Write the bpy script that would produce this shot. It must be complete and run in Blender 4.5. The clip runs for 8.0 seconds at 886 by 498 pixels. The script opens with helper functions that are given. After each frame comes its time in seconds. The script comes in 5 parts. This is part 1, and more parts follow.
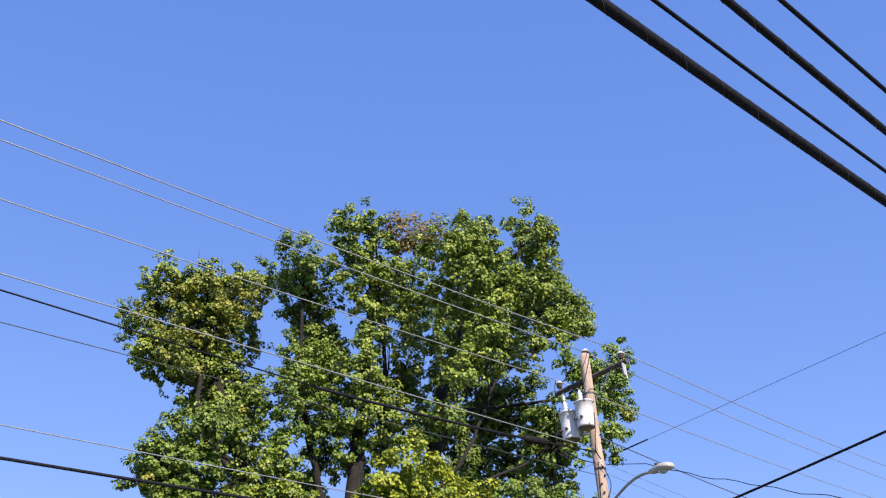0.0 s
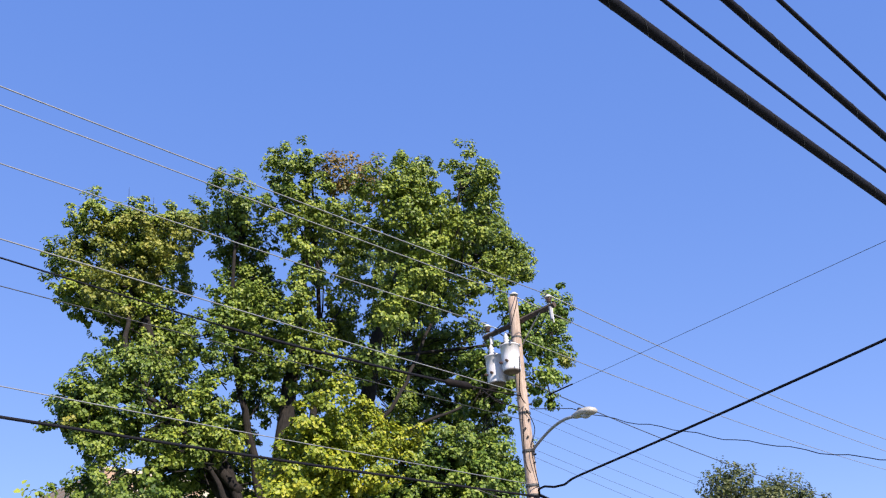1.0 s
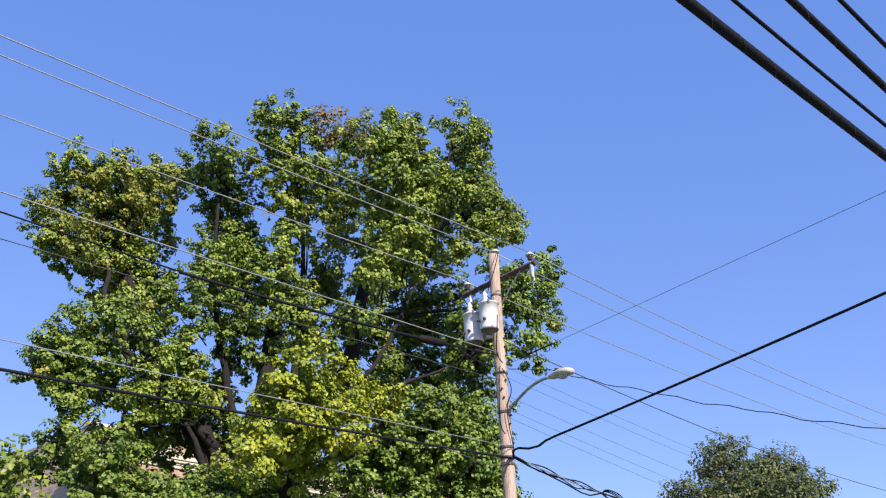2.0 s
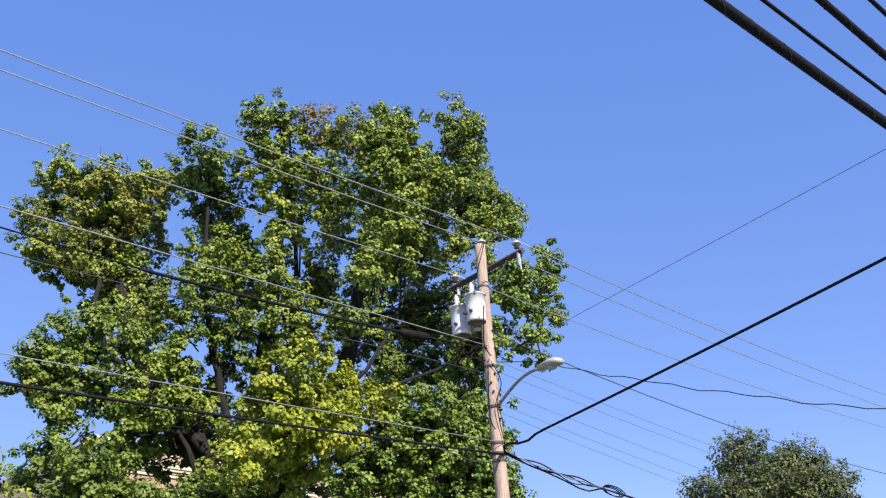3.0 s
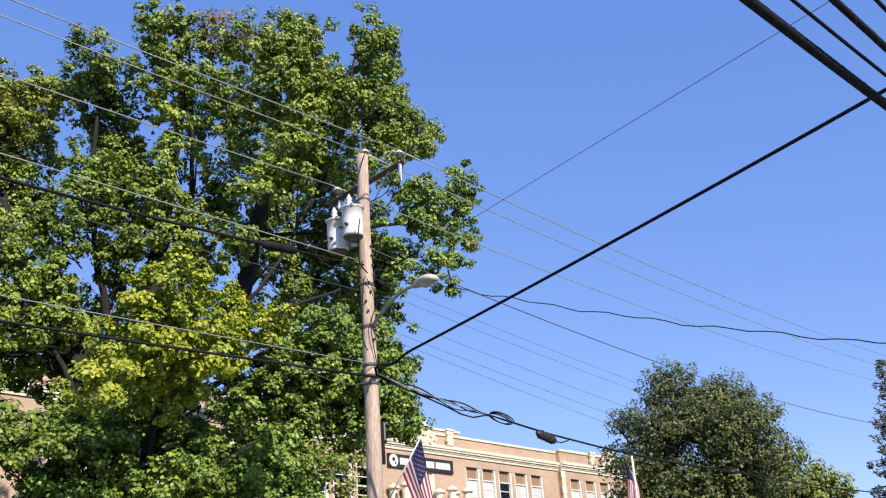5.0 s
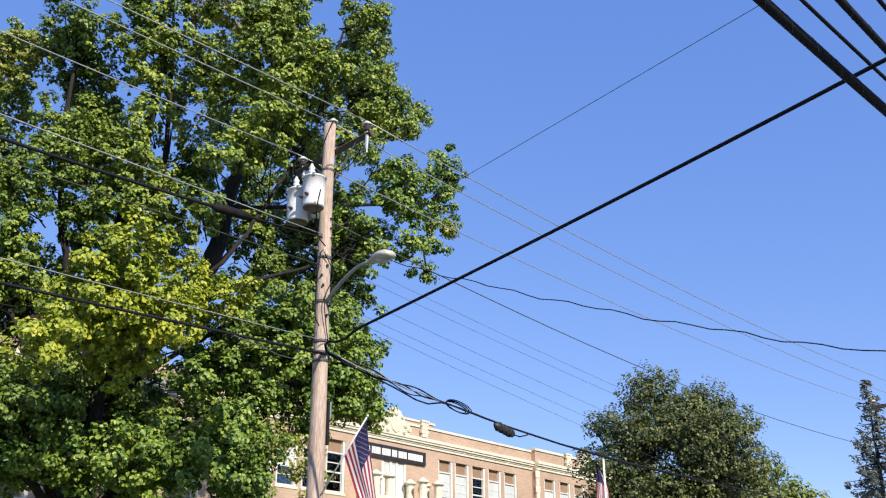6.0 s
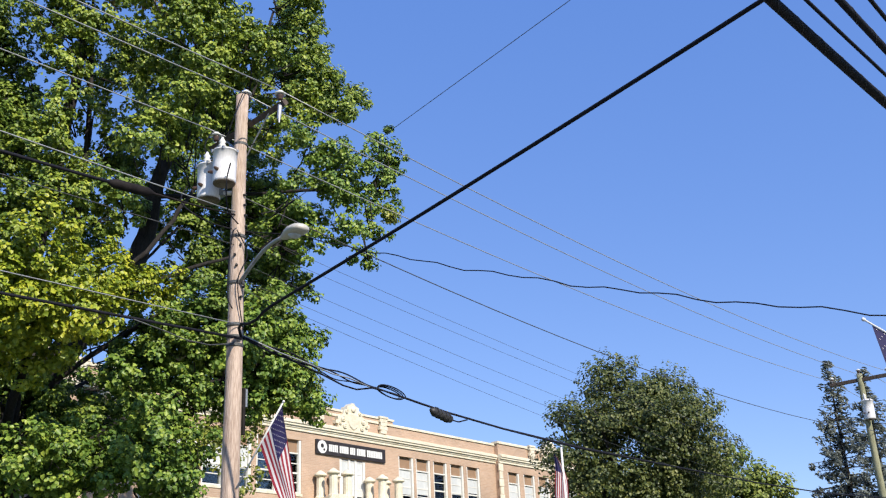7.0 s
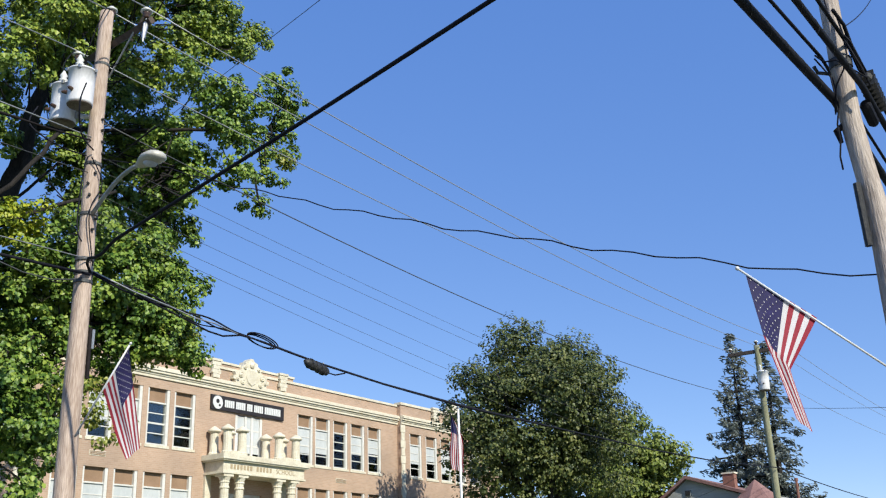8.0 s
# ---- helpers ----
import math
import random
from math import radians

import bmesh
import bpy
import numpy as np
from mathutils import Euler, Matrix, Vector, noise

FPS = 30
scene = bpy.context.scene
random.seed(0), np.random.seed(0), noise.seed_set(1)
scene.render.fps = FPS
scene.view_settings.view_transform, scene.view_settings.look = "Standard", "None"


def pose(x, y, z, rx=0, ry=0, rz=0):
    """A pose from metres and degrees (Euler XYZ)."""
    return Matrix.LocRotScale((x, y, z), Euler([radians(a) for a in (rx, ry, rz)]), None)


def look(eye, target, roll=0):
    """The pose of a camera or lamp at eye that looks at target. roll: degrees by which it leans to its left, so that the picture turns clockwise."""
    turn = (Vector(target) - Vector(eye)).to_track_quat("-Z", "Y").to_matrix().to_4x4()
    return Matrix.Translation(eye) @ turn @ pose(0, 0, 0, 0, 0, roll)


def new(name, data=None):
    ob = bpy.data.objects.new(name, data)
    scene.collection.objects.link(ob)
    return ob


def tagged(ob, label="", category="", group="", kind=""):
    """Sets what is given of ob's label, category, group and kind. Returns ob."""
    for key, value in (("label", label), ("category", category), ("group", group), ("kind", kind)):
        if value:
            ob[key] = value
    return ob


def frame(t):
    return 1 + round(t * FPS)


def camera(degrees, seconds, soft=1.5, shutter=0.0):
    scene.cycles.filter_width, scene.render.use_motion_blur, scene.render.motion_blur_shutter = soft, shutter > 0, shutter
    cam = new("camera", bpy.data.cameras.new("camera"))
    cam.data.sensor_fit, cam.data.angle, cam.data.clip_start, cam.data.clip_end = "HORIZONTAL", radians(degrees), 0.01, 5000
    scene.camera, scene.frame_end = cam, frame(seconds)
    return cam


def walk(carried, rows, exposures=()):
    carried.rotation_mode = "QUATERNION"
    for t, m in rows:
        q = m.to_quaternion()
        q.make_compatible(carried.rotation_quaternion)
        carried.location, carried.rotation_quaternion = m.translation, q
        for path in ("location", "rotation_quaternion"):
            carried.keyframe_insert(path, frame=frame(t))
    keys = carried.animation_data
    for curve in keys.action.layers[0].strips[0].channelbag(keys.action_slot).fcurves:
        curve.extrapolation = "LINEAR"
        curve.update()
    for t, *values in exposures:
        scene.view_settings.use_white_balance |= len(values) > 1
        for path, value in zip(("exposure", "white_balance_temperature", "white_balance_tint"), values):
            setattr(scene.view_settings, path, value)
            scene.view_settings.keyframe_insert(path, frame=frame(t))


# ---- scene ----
cam = camera(47.55, 8.0, soft=1.2)
# seconds, x, y, z of the eye, then heading, upward tilt and lean in degrees
PATH = [
    (0.0, -0.068, 2.924, 1.584, -46.23, 30.16, -3.91),
    (0.5, 0.457, 2.937, 1.598, -48.48, 27.25, -4.19),
    (1.0, 0.792, 2.854, 1.678, -48.58, 27.04, -4.18),
    (1.5, 1.203, 2.924, 1.677, -47.81, 26.07, -2.81),
    (1.7, 1.371, 2.928, 1.674, -48.21, 25.26, -2.40),
    (3.0, 2.569, 2.946, 1.670, -46.87, 25.71, -4.19),
    (3.5, 3.000, 2.928, 1.713, -48.88, 24.17, -3.48),
    (4.0, 3.431, 2.900, 1.707, -51.55, 22.94, -3.35),
    (5.3, 4.679, 2.853, 1.741, -48.46, 21.62, -3.70),
    (5.5, 4.861, 2.849, 1.743, -48.37, 21.60, -2.71),
    (6.0, 5.278, 2.885, 1.713, -49.34, 21.55, -0.29),
    (6.5, 5.792, 2.872, 1.692, -50.39, 22.19, -1.15),
    (7.0, 6.450, 3.021, 1.664, -51.35, 21.48, -2.82),
    (7.5, 7.016, 3.051, 1.658, -54.12, 19.03, -2.52),
    (8.0, 7.582, 3.094, 1.678, -56.00, 19.28, -1.99),
]
walk(cam, [(t, pose(x, y, z, 0, 0, yaw) @ pose(0, 0, 0, 90 + pitch) @ pose(0, 0, 0, 0, 0, lean))
           for t, x, y, z, yaw, pitch, lean in PATH],
     exposures=((0, 0.56, 6550, 16), (4, 0.52, 6560, 14), (6.5, 0.46, 6480, 10), (7.5, 0.36, 6360, 7), (8, 0.27, 6250, 4)))

# ---- light ----
SUN_EL, SUN_AZ = radians(36), Vector((-0.30, -0.954))
world = bpy.data.worlds.new("sky")
scene.world = world
world.use_nodes = True
wn = world.node_tree.nodes
sky = wn.new("ShaderNodeTexSky")
sky.sky_type, sky.sun_disc, sky.sun_elevation = "NISHITA", False, SUN_EL
sky.sun_rotation = math.atan2(SUN_AZ.x, SUN_AZ.y)
sky.air_density, sky.dust_density, sky.ozone_density = 0.75, 0.0, 2.5
deep = wn.new("ShaderNodeMix")
deep.data_type, deep.blend_type = "RGBA", "MULTIPLY"
deep.inputs[0].default_value, deep.inputs[7].default_value = 1.0, (1.13, 0.95, 0.73, 1)
world.node_tree.links.new(sky.outputs[0], deep.inputs[6])
even = wn.new("ShaderNodeMix")
even.data_type = "RGBA"
even.inputs[0].default_value, even.inputs[7].default_value = 0.42, (0.6, 1.84, 6.4, 1)
world.node_tree.links.new(deep.outputs[2], even.inputs[6])
world.node_tree.links.new(even.outputs[2], wn["Background"].inputs[0])
wn["Background"].inputs[1].default_value = 0.15
sun = new("sun", bpy.data.lights.new("sun", "SUN"))
sun.data.energy, sun.data.angle, sun.data.color = 5.0, radians(0.5), (1.0, 0.91, 0.76)
to_sun = Vector((SUN_AZ.x * math.cos(SUN_EL), SUN_AZ.y * math.cos(SUN_EL), math.sin(SUN_EL)))
sun.matrix_world = look(to_sun * 50, (0, 0, 0))


# ---- materials ----
def material(name, rough=0.7, metal=0.0, spec=0.4):
    m = bpy.data.materials.new(name)
    m.use_nodes = True
    b = m.node_tree.nodes["Principled BSDF"]
    b.inputs["Roughness"].default_value, b.inputs["Metallic"].default_value = rough, metal
    b.inputs["Specular IOR Level"].default_value = spec
    return m, m.node_tree.nodes, m.node_tree.links, b


def ramp(nodes, stops):
    r = nodes.new("ShaderNodeValToRGB")
    while len(r.color_ramp.elements) < len(stops):
        r.color_ramp.elements.new(0.5)
    for e, (p, c) in zip(r.color_ramp.elements, stops):
        e.position, e.color = p, (*c, 1)
    return r


def noisy(name, low, high, scale=6.0, stretch=(1, 1, 1), rough=0.7, metal=0.0, bump=0.2, fine=40.0, spec=0.4):
    """A surface of two mixed colours at two scales, with relief."""
    m, n, k, b = material(name, rough, metal, spec)
    co, mp = n.new("ShaderNodeTexCoord"), n.new("ShaderNodeMapping")
    mp.inputs["Scale"].default_value = stretch
    k.new(co.outputs["Object"], mp.inputs[0])
    big, small = n.new("ShaderNodeTexNoise"), n.new("ShaderNodeTexNoise")
    for t, s in ((big, scale), (small, fine)):
        t.inputs["Scale"].default_value, t.inputs["Detail"].default_value = s, 5
        k.new(mp.outputs[0], t.inputs["Vector"])
    mixv = n.new("ShaderNodeMath")
    mixv.operation = "ADD"
    half = n.new("ShaderNodeMath")
    half.operation, half.inputs[1].default_value = "MULTIPLY", 0.5
    k.new(big.outputs[0], mixv.inputs[0])
    k.new(small.outputs[0], mixv.inputs[1])
    k.new(mixv.outputs[0], half.inputs[0])
    r = ramp(n, [(0.36, low), (0.64, high)])
    k.new(half.outputs[0], r.inputs[0])
    k.new(r.outputs[0], b.inputs["Base Color"])
    if bump:
        bp = n.new("ShaderNodeBump")
        bp.inputs["Strength"].default_value, bp.inputs["Distance"].default_value = bump, 0.02
        k.new(small.outputs[0], bp.inputs["Height"])
        k.new(bp.outputs[0], b.inputs["Normal"])
    return m


def leafy(name, stops, through_light=0.35):
    """Leaves: each leaf its own tint, with light coming through from behind."""
    m, n, k, b = material(name, 0.46, 0, 0.38)
    geo = n.new("ShaderNodeNewGeometry")
    r = ramp(n, stops)
    co, tx = n.new("ShaderNodeTexCoord"), n.new("ShaderNodeTexNoise")
    tx.inputs["Scale"].default_value = 0.9
    k.new(co.outputs["Object"], tx.inputs["Vector"])
    ad, hf = n.new("ShaderNodeMath"), n.new("ShaderNodeMath")
    ad.operation, hf.operation, hf.inputs[1].default_value = "ADD", "MULTIPLY", 0.5
    k.new(geo.outputs["Random Per Island"], ad.inputs[0])
    k.new(tx.outputs[0], ad.inputs[1])
    k.new(ad.outputs[0], hf.inputs[0])
    k.new(hf.outputs[0], r.inputs[0])
    k.new(r.outputs[0], b.inputs["Base Color"])
    tr, mx = n.new("ShaderNodeBsdfTranslucent"), n.new("ShaderNodeMixShader")
    k.new(r.outputs[0], tr.inputs["Color"])
    mx.inputs[0].default_value = through_light
    k.new(b.outputs[0], mx.inputs[1])
    k.new(tr.outputs[0], mx.inputs[2])
    k.new(mx.outputs[0], n["Material Output"].inputs["Surface"])
    return m


def brickwork(name, c1, c2, mortar):
    m, n, k, b = material(name, 0.85)
    co, mp, br = n.new("ShaderNodeTexCoord"), n.new("ShaderNodeMapping"), n.new("ShaderNodeTexBrick")
    mp.inputs["Rotation"].default_value = (radians(90), 0, 0)
    k.new(co.outputs["Object"], mp.inputs[0])
    k.new(mp.outputs[0], br.inputs["Vector"])
    br.inputs["Scale"].default_value = 1.0
    br.inputs["Brick Width"].default_value, br.inputs["Row Height"].default_value = 0.21, 0.075
    br.inputs["Mortar Size"].default_value = 0.006
    for s, c in (("Color1", c1), ("Color2", c2), ("Mortar", mortar)):
        br.inputs[s].default_value = (*c, 1)
    tx = n.new("ShaderNodeTexNoise")
    tx.inputs["Scale"].default_value, tx.inputs["Detail"].default_value = 0.6, 6
    k.new(co.outputs["Object"], tx.inputs["Vector"])
    r = ramp(n, [(0.3, (0.82, 0.82, 0.82)), (0.7, (1.08, 1.06, 1.04))])
    k.new(tx.outputs[0], r.inputs[0])
    mu = n.new("ShaderNodeMix")
    mu.data_type, mu.blend_type = "RGBA", "MULTIPLY"
    mu.inputs[0].default_value = 1
    k.new(br.outputs["Color"], mu.inputs[6])
    k.new(r.outputs[0], mu.inputs[7])
    k.new(mu.outputs[2], b.inputs["Base Color"])
    bp = n.new("ShaderNodeBump")
    bp.inputs["Strength"].default_value, bp.inputs["Distance"].default_value = 0.4, 0.01
    k.new(br.outputs["Fac"], bp.inputs["Height"])
    bp.invert = True
    k.new(bp.outputs[0], b.inputs["Normal"])
    return m


def glass(name):
    m, n, k, b = material(name, 0.03)
    fr, tp, gl, mx = n.new("ShaderNodeFresnel"), n.new("ShaderNodeBsdfTransparent"), n.new("ShaderNodeBsdfGlossy"), n.new("ShaderNodeMixShader")
    fr.inputs[0].default_value = 1.5
    tp.inputs[0].default_value = (0.8, 0.85, 0.85, 1)
    gl.inputs["Roughness"].default_value = 0.03
    gl.inputs["Color"].default_value = (0.75, 0.75, 0.75, 1)
    k.new(fr.outputs[0], mx.inputs[0])
    k.new(tp.outputs[0], mx.inputs[1])
    k.new(gl.outputs[0], mx.inputs[2])
    k.new(mx.outputs[0], n["Material Output"].inputs["Surface"])
    return m


WOOD = noisy("weathered pole wood", (0.27, 0.192, 0.148), (0.56, 0.445, 0.37), 3.0, (3, 3, 0.35), 0.9, 0, 0.6, 22)
WOOD_PALE = noisy("bleached pole wood", (0.25, 0.197, 0.163), (0.52, 0.44, 0.385), 3.0, (3, 3, 0.35), 0.9, 0, 0.6, 22)
WOOD_GREEN = noisy("treated pole wood", (0.168, 0.168, 0.101), (0.302, 0.294, 0.193), 3.0, (3, 3, 0.35), 0.9, 0, 0.5, 22)
ARM = noisy("dark crossarm wood", (0.0378, 0.0294, 0.0252), (0.101, 0.0756, 0.063), 3.0, (4, 4, 0.6), 0.9)
TANK = noisy("pale grey tank paint", (0.6, 0.59, 0.6), (0.76, 0.745, 0.755), 2.5, (1, 1, 0.4), 0.4, 0, 0.03)
TANK_BASE = noisy("rusted tank base", (0.084, 0.0588, 0.0462), (0.235, 0.193, 0.168), 7, (1, 1, 1), 0.8)
STEEL = noisy("galvanised steel", (0.252, 0.26, 0.269), (0.437, 0.445, 0.454), 8, (1, 1, 1), 0.5, 0.7, 0.05)
LAMPGREY = noisy("lamp housing grey paint", (0.4, 0.38, 0.34), (0.55, 0.52, 0.47), 6, (1, 1, 1), 0.45, 0.1, 0.05)
PORCELAIN = noisy("white porcelain", (0.521, 0.521, 0.504), (0.672, 0.672, 0.655), 10, (1, 1, 1), 0.2, 0, 0)
BROWN_PORCELAIN = noisy("brown porcelain", (0.042, 0.0252, 0.021), (0.084, 0.0504, 0.0378), 10, (1, 1, 1), 0.25, 0, 0)
BLACK = noisy("black cable sheath", (0.00672, 0.00672, 0.0109), (0.0185, 0.0185, 0.0252), 30, (1, 1, 1), 0.7, 0, 0.2, 120, 0.12)
DARK = noisy("dark plastic", (0.0168, 0.0168, 0.0185), (0.042, 0.0403, 0.0386), 12, (1, 1, 1), 0.5)
RUSTY = noisy("rust brown case", (0.008, 0.0065, 0.007), (0.02, 0.016, 0.016), 9, (1, 1, 1), 0.75, 0, 0.2, 40, 0.15)
ALU = noisy("bare aluminium wire", (0.286, 0.294, 0.294), (0.42, 0.42, 0.42), 20, (1, 1, 1), 0.5, 0.5, 0)
COPPER = noisy("weathered dark wire", (0.042, 0.0462, 0.0504), (0.101, 0.101, 0.101), 20, (1, 1, 1), 0.6, 0.2, 0)
BRICK = brickwork("tan brick", (0.47, 0.33, 0.245), (0.41, 0.283, 0.205), (0.47, 0.385, 0.31))
PANEL = noisy("brown spandrel paint", (0.227, 0.143, 0.0882), (0.302, 0.197, 0.126), 2, (1, 1, 1), 0.7, 0, 0.05)
STONE = noisy("cream terracotta", (0.521, 0.462, 0.353), (0.706, 0.664, 0.554), 2.5, (1, 1, 1), 0.75, 0, 0.25, 18)
TRIM = noisy("white window paint", (0.554, 0.538, 0.504), (0.672, 0.664, 0.638), 5, (1, 1, 1), 0.5, 0, 0.05)
SHADE = noisy("white roller shade", (0.42, 0.445, 0.462), (0.538, 0.554, 0.563), 3, (1, 1, 0.2), 0.8, 0, 0)
# dark base colour stands in for the dimness of the unlit rooms
DARKROOM = noisy("plaster darkened for dim rooms", (0.084, 0.0756, 0.0672), (0.134, 0.126, 0.109), 1, (1, 1, 1), 0.9, 0, 0)
LETTER = noisy("tan carved lettering", (0.336, 0.26, 0.168), (0.42, 0.336, 0.227), 4, (1, 1, 1), 0.8, 0, 0)
GLASS = glass("window glass")
SIGNBLACK = noisy("dark sign board", (0.0168, 0.0134, 0.0151), (0.0336, 0.0286, 0.0302), 3, (1, 1, 1), 0.5, 0, 0)
WHITE = noisy("white paint", (0.588, 0.588, 0.588), (0.689, 0.689, 0.689), 5, (1, 1, 1), 0.5, 0, 0)
FLAG_RED = noisy("red flag cloth", (0.19, 0.009, 0.022), (0.27, 0.016, 0.034), 8, (1, 1, 1), 0.75, 0, 0.05)
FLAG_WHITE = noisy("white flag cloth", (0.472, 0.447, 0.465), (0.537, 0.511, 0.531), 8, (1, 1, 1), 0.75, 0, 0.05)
FLAG_BLUE = noisy("blue flag cloth", (0.009, 0.007, 0.048), (0.016, 0.012, 0.08), 8, (1, 1, 1), 0.75, 0, 0.05)
# bark set near black: the crown's shade on the limbs is in its colour
BARK = noisy("grey brown bark darkened for shade", (0.008, 0.0068, 0.0065), (0.032, 0.027, 0.025), 2.5, (3, 3, 0.7), 0.95, 0, 0.8, 14)
LEAF_GREEN = leafy("green leaves", [(0.2, (0.044, 0.087, 0.013)), (0.5, (0.167, 0.240, 0.031)), (0.78, (0.347, 0.398, 0.056))], 0.16)
LEAF_FRESH = leafy("fresh green leaves", [(0.2, (0.033, 0.083, 0.014)), (0.5, (0.138, 0.225, 0.033)), (0.8, (0.297, 0.371, 0.056))], 0.16)
LEAF_DEEP = leafy("deep green leaves", [(0.2, (0.032, 0.072, 0.0137)), (0.5, (0.130, 0.202, 0.0285)), (0.8, (0.271, 0.335, 0.0502))], 0.16)
LEAF_GOLD = leafy("yellowing leaves", [(0.2, (0.089, 0.139, 0.0108)), (0.5, (0.239, 0.297, 0.0204)), (0.8, (0.465, 0.455, 0.0384))], 0.16)
LEAF_RUST = leafy("rusty autumn leaves", [(0.25, (0.143, 0.143, 0.042)), (0.5, (0.262, 0.19, 0.06)), (0.75, (0.38, 0.265, 0.09))])
LEAF_OLIVE = leafy("olive yellowing leaves", [(0.2, (0.077, 0.11, 0.0176)), (0.5, (0.187, 0.22, 0.033)), (0.8, (0.352, 0.341, 0.066))], 0.18)
LEAF_DARK = leafy("dark small leaves", [(0.2, (0.0281, 0.0475, 0.0162)), (0.5, (0.0842, 0.108, 0.0292)), (0.8, (0.184, 0.192, 0.054))], 0.22)
LEAF_LIGHT = leafy("light green leaves", [(0.2, (0.09, 0.13, 0.025)), (0.5, (0.19, 0.24, 0.047)), (0.8, (0.31, 0.34, 0.08))], 0.3)
# needle colours lightened and greyed: distance haze is mixed into them
NEEDLE = leafy("blue green needles paled for haze", [(0.2, (0.11, 0.13, 0.125)), (0.5, (0.19, 0.215, 0.2)), (0.8, (0.28, 0.305, 0.27))], 0.3)
GRASS = noisy("lawn grass", (0.0294, 0.0588, 0.0126), (0.0756, 0.109, 0.0252), 0.5, (1, 1, 1), 0.95, 0, 0.6, 9)
ASPHALT = noisy("asphalt", (0.0294, 0.0294, 0.0302), (0.0588, 0.0588, 0.0571), 0.8, (1, 1, 1), 0.9, 0, 0.4, 60)
CONCRETE = noisy("pavement concrete", (0.235, 0.227, 0.21), (0.353, 0.344, 0.319), 0.9, (1, 1, 1), 0.9, 0, 0.3, 40)
ROOFRED = noisy("red roof shingles", (0.18, 0.095, 0.085), (0.28, 0.16, 0.145), 1.4, (1, 1, 1), 0.9, 0, 0.4, 12)
SIDING = noisy("grey clapboard", (0.319, 0.319, 0.319), (0.403, 0.403, 0.395), 1.5, (1, 1, 6), 0.8)
CHIMNEY = noisy("red chimney brick", (0.168, 0.0756, 0.0588), (0.269, 0.134, 0.101), 4, (1, 1, 1), 0.9)
ROOFTAR = noisy("flat roof felt", (0.0672, 0.0672, 0.0672), (0.118, 0.118, 0.109), 0.7, (1, 1, 1), 0.95)


# ---- building tools ----
def thing(name, label, category, at=(0, 0, 0), group="", kind=""):
    ob = new(name)
    ob.location = at
    ob.empty_display_size = 0.2
    return tagged(ob, label, category, group, kind)


def world_of(ob):
    return world_of(ob.parent) @ ob.matrix_parent_inverse @ ob.matrix_basis if ob.parent else ob.matrix_basis.copy()


def part(name, bm, mat, parent=None, label="", smooth=False):
    me = bpy.data.meshes.new(name)
    bmesh.ops.recalc_face_normals(bm, faces=bm.faces)
    bm.to_mesh(me)
    bm.free()
    for mt in (mat if isinstance(mat, (list, tuple)) else [mat]):
        me.materials.append(mt)
    if smooth:
        me.polygons.foreach_set("use_smooth", [True] * len(me.polygons))
    ob = new(name, me)
    if parent:
        ob.parent, ob.matrix_parent_inverse = parent, world_of(parent).inverted()
    if label:
        ob["label"] = label
    return ob


def box(bm, x0, x1, y0, y1, z0, z1, mi=0):
    v = [bm.verts.new((x, y, z)) for z in (z0, z1) for x, y in ((x0, y0), (x1, y0), (x1, y1), (x0, y1))]
    for f in ((3, 2, 1, 0), (4, 5, 6, 7), (0, 1, 5, 4), (1, 2, 6, 5), (2, 3, 7, 6), (3, 0, 4, 7)):
        bm.faces.new([v[i] for i in f]).material_index = mi
    return bm


def boxed(*a):
    return box(bmesh.new(), *a)


def tube(bm, pts, radius, sides=8, caps=True):
    """A swept round bar through the points; radius is a number or one for each point."""
    pts = [Vector(p) for p in pts]
    rad = [radius] * len(pts) if isinstance(radius, (int, float)) else radius
    rings, ref = [], None
    for i, p in enumerate(pts):
        d = (pts[min(i + 1, len(pts) - 1)] - pts[max(i - 1, 0)]).normalized()
        if ref is None:
            ref = d.cross(Vector((0, 0, 1)) if abs(d.z) < 0.9 else Vector((1, 0, 0)))
        ref = (ref - d * ref.dot(d)).normalized()
        side = d.cross(ref)
        rings.append([bm.verts.new(p + (ref * math.cos(a) + side * math.sin(a)) * rad[i])
                      for a in [2 * math.pi * s / sides for s in range(sides)]])
    for a, b in zip(rings, rings[1:]):
        for s in range(sides):
            bm.faces.new((a[s], a[(s + 1) % sides], b[(s + 1) % sides], b[s]))
    if caps:
        bm.faces.new(rings[0][::-1])
        bm.faces.new(rings[-1])
    return bm


def tubed(*a, **k):
    return tube(bmesh.new(), *a, **k)


def lathe(profile, at, axis=(0, 0, 1), sides=16):
    """A turned body: (radius, height) pairs along the axis from at."""
    ax = Vector(axis).normalized()
    return tubed([Vector(at) + ax * h for r, h in profile], [max(r, 0.001) for r, h in profile], sides=sides)


def sagging(a, b, sag, steps=24):
    a, b = Vector(a), Vector(b)
    return [a.lerp(b, i / steps) - Vector((0, 0, 4 * sag * (i / steps) * (1 - i / steps))) for i in range(steps + 1)]


def wire(name, label, pts, radius, mat, category="cable", sides=6):
    return tagged(part(name, tubed(pts, radius, sides=sides), mat, smooth=True), label, category, "overhead wires")


# ---- ground ----
def height(x, y):
    s = min(max((y - 16.5) / 17.0, 0), 1)
    return -0.16 + 3.3 * s * s * (3 - 2 * s)


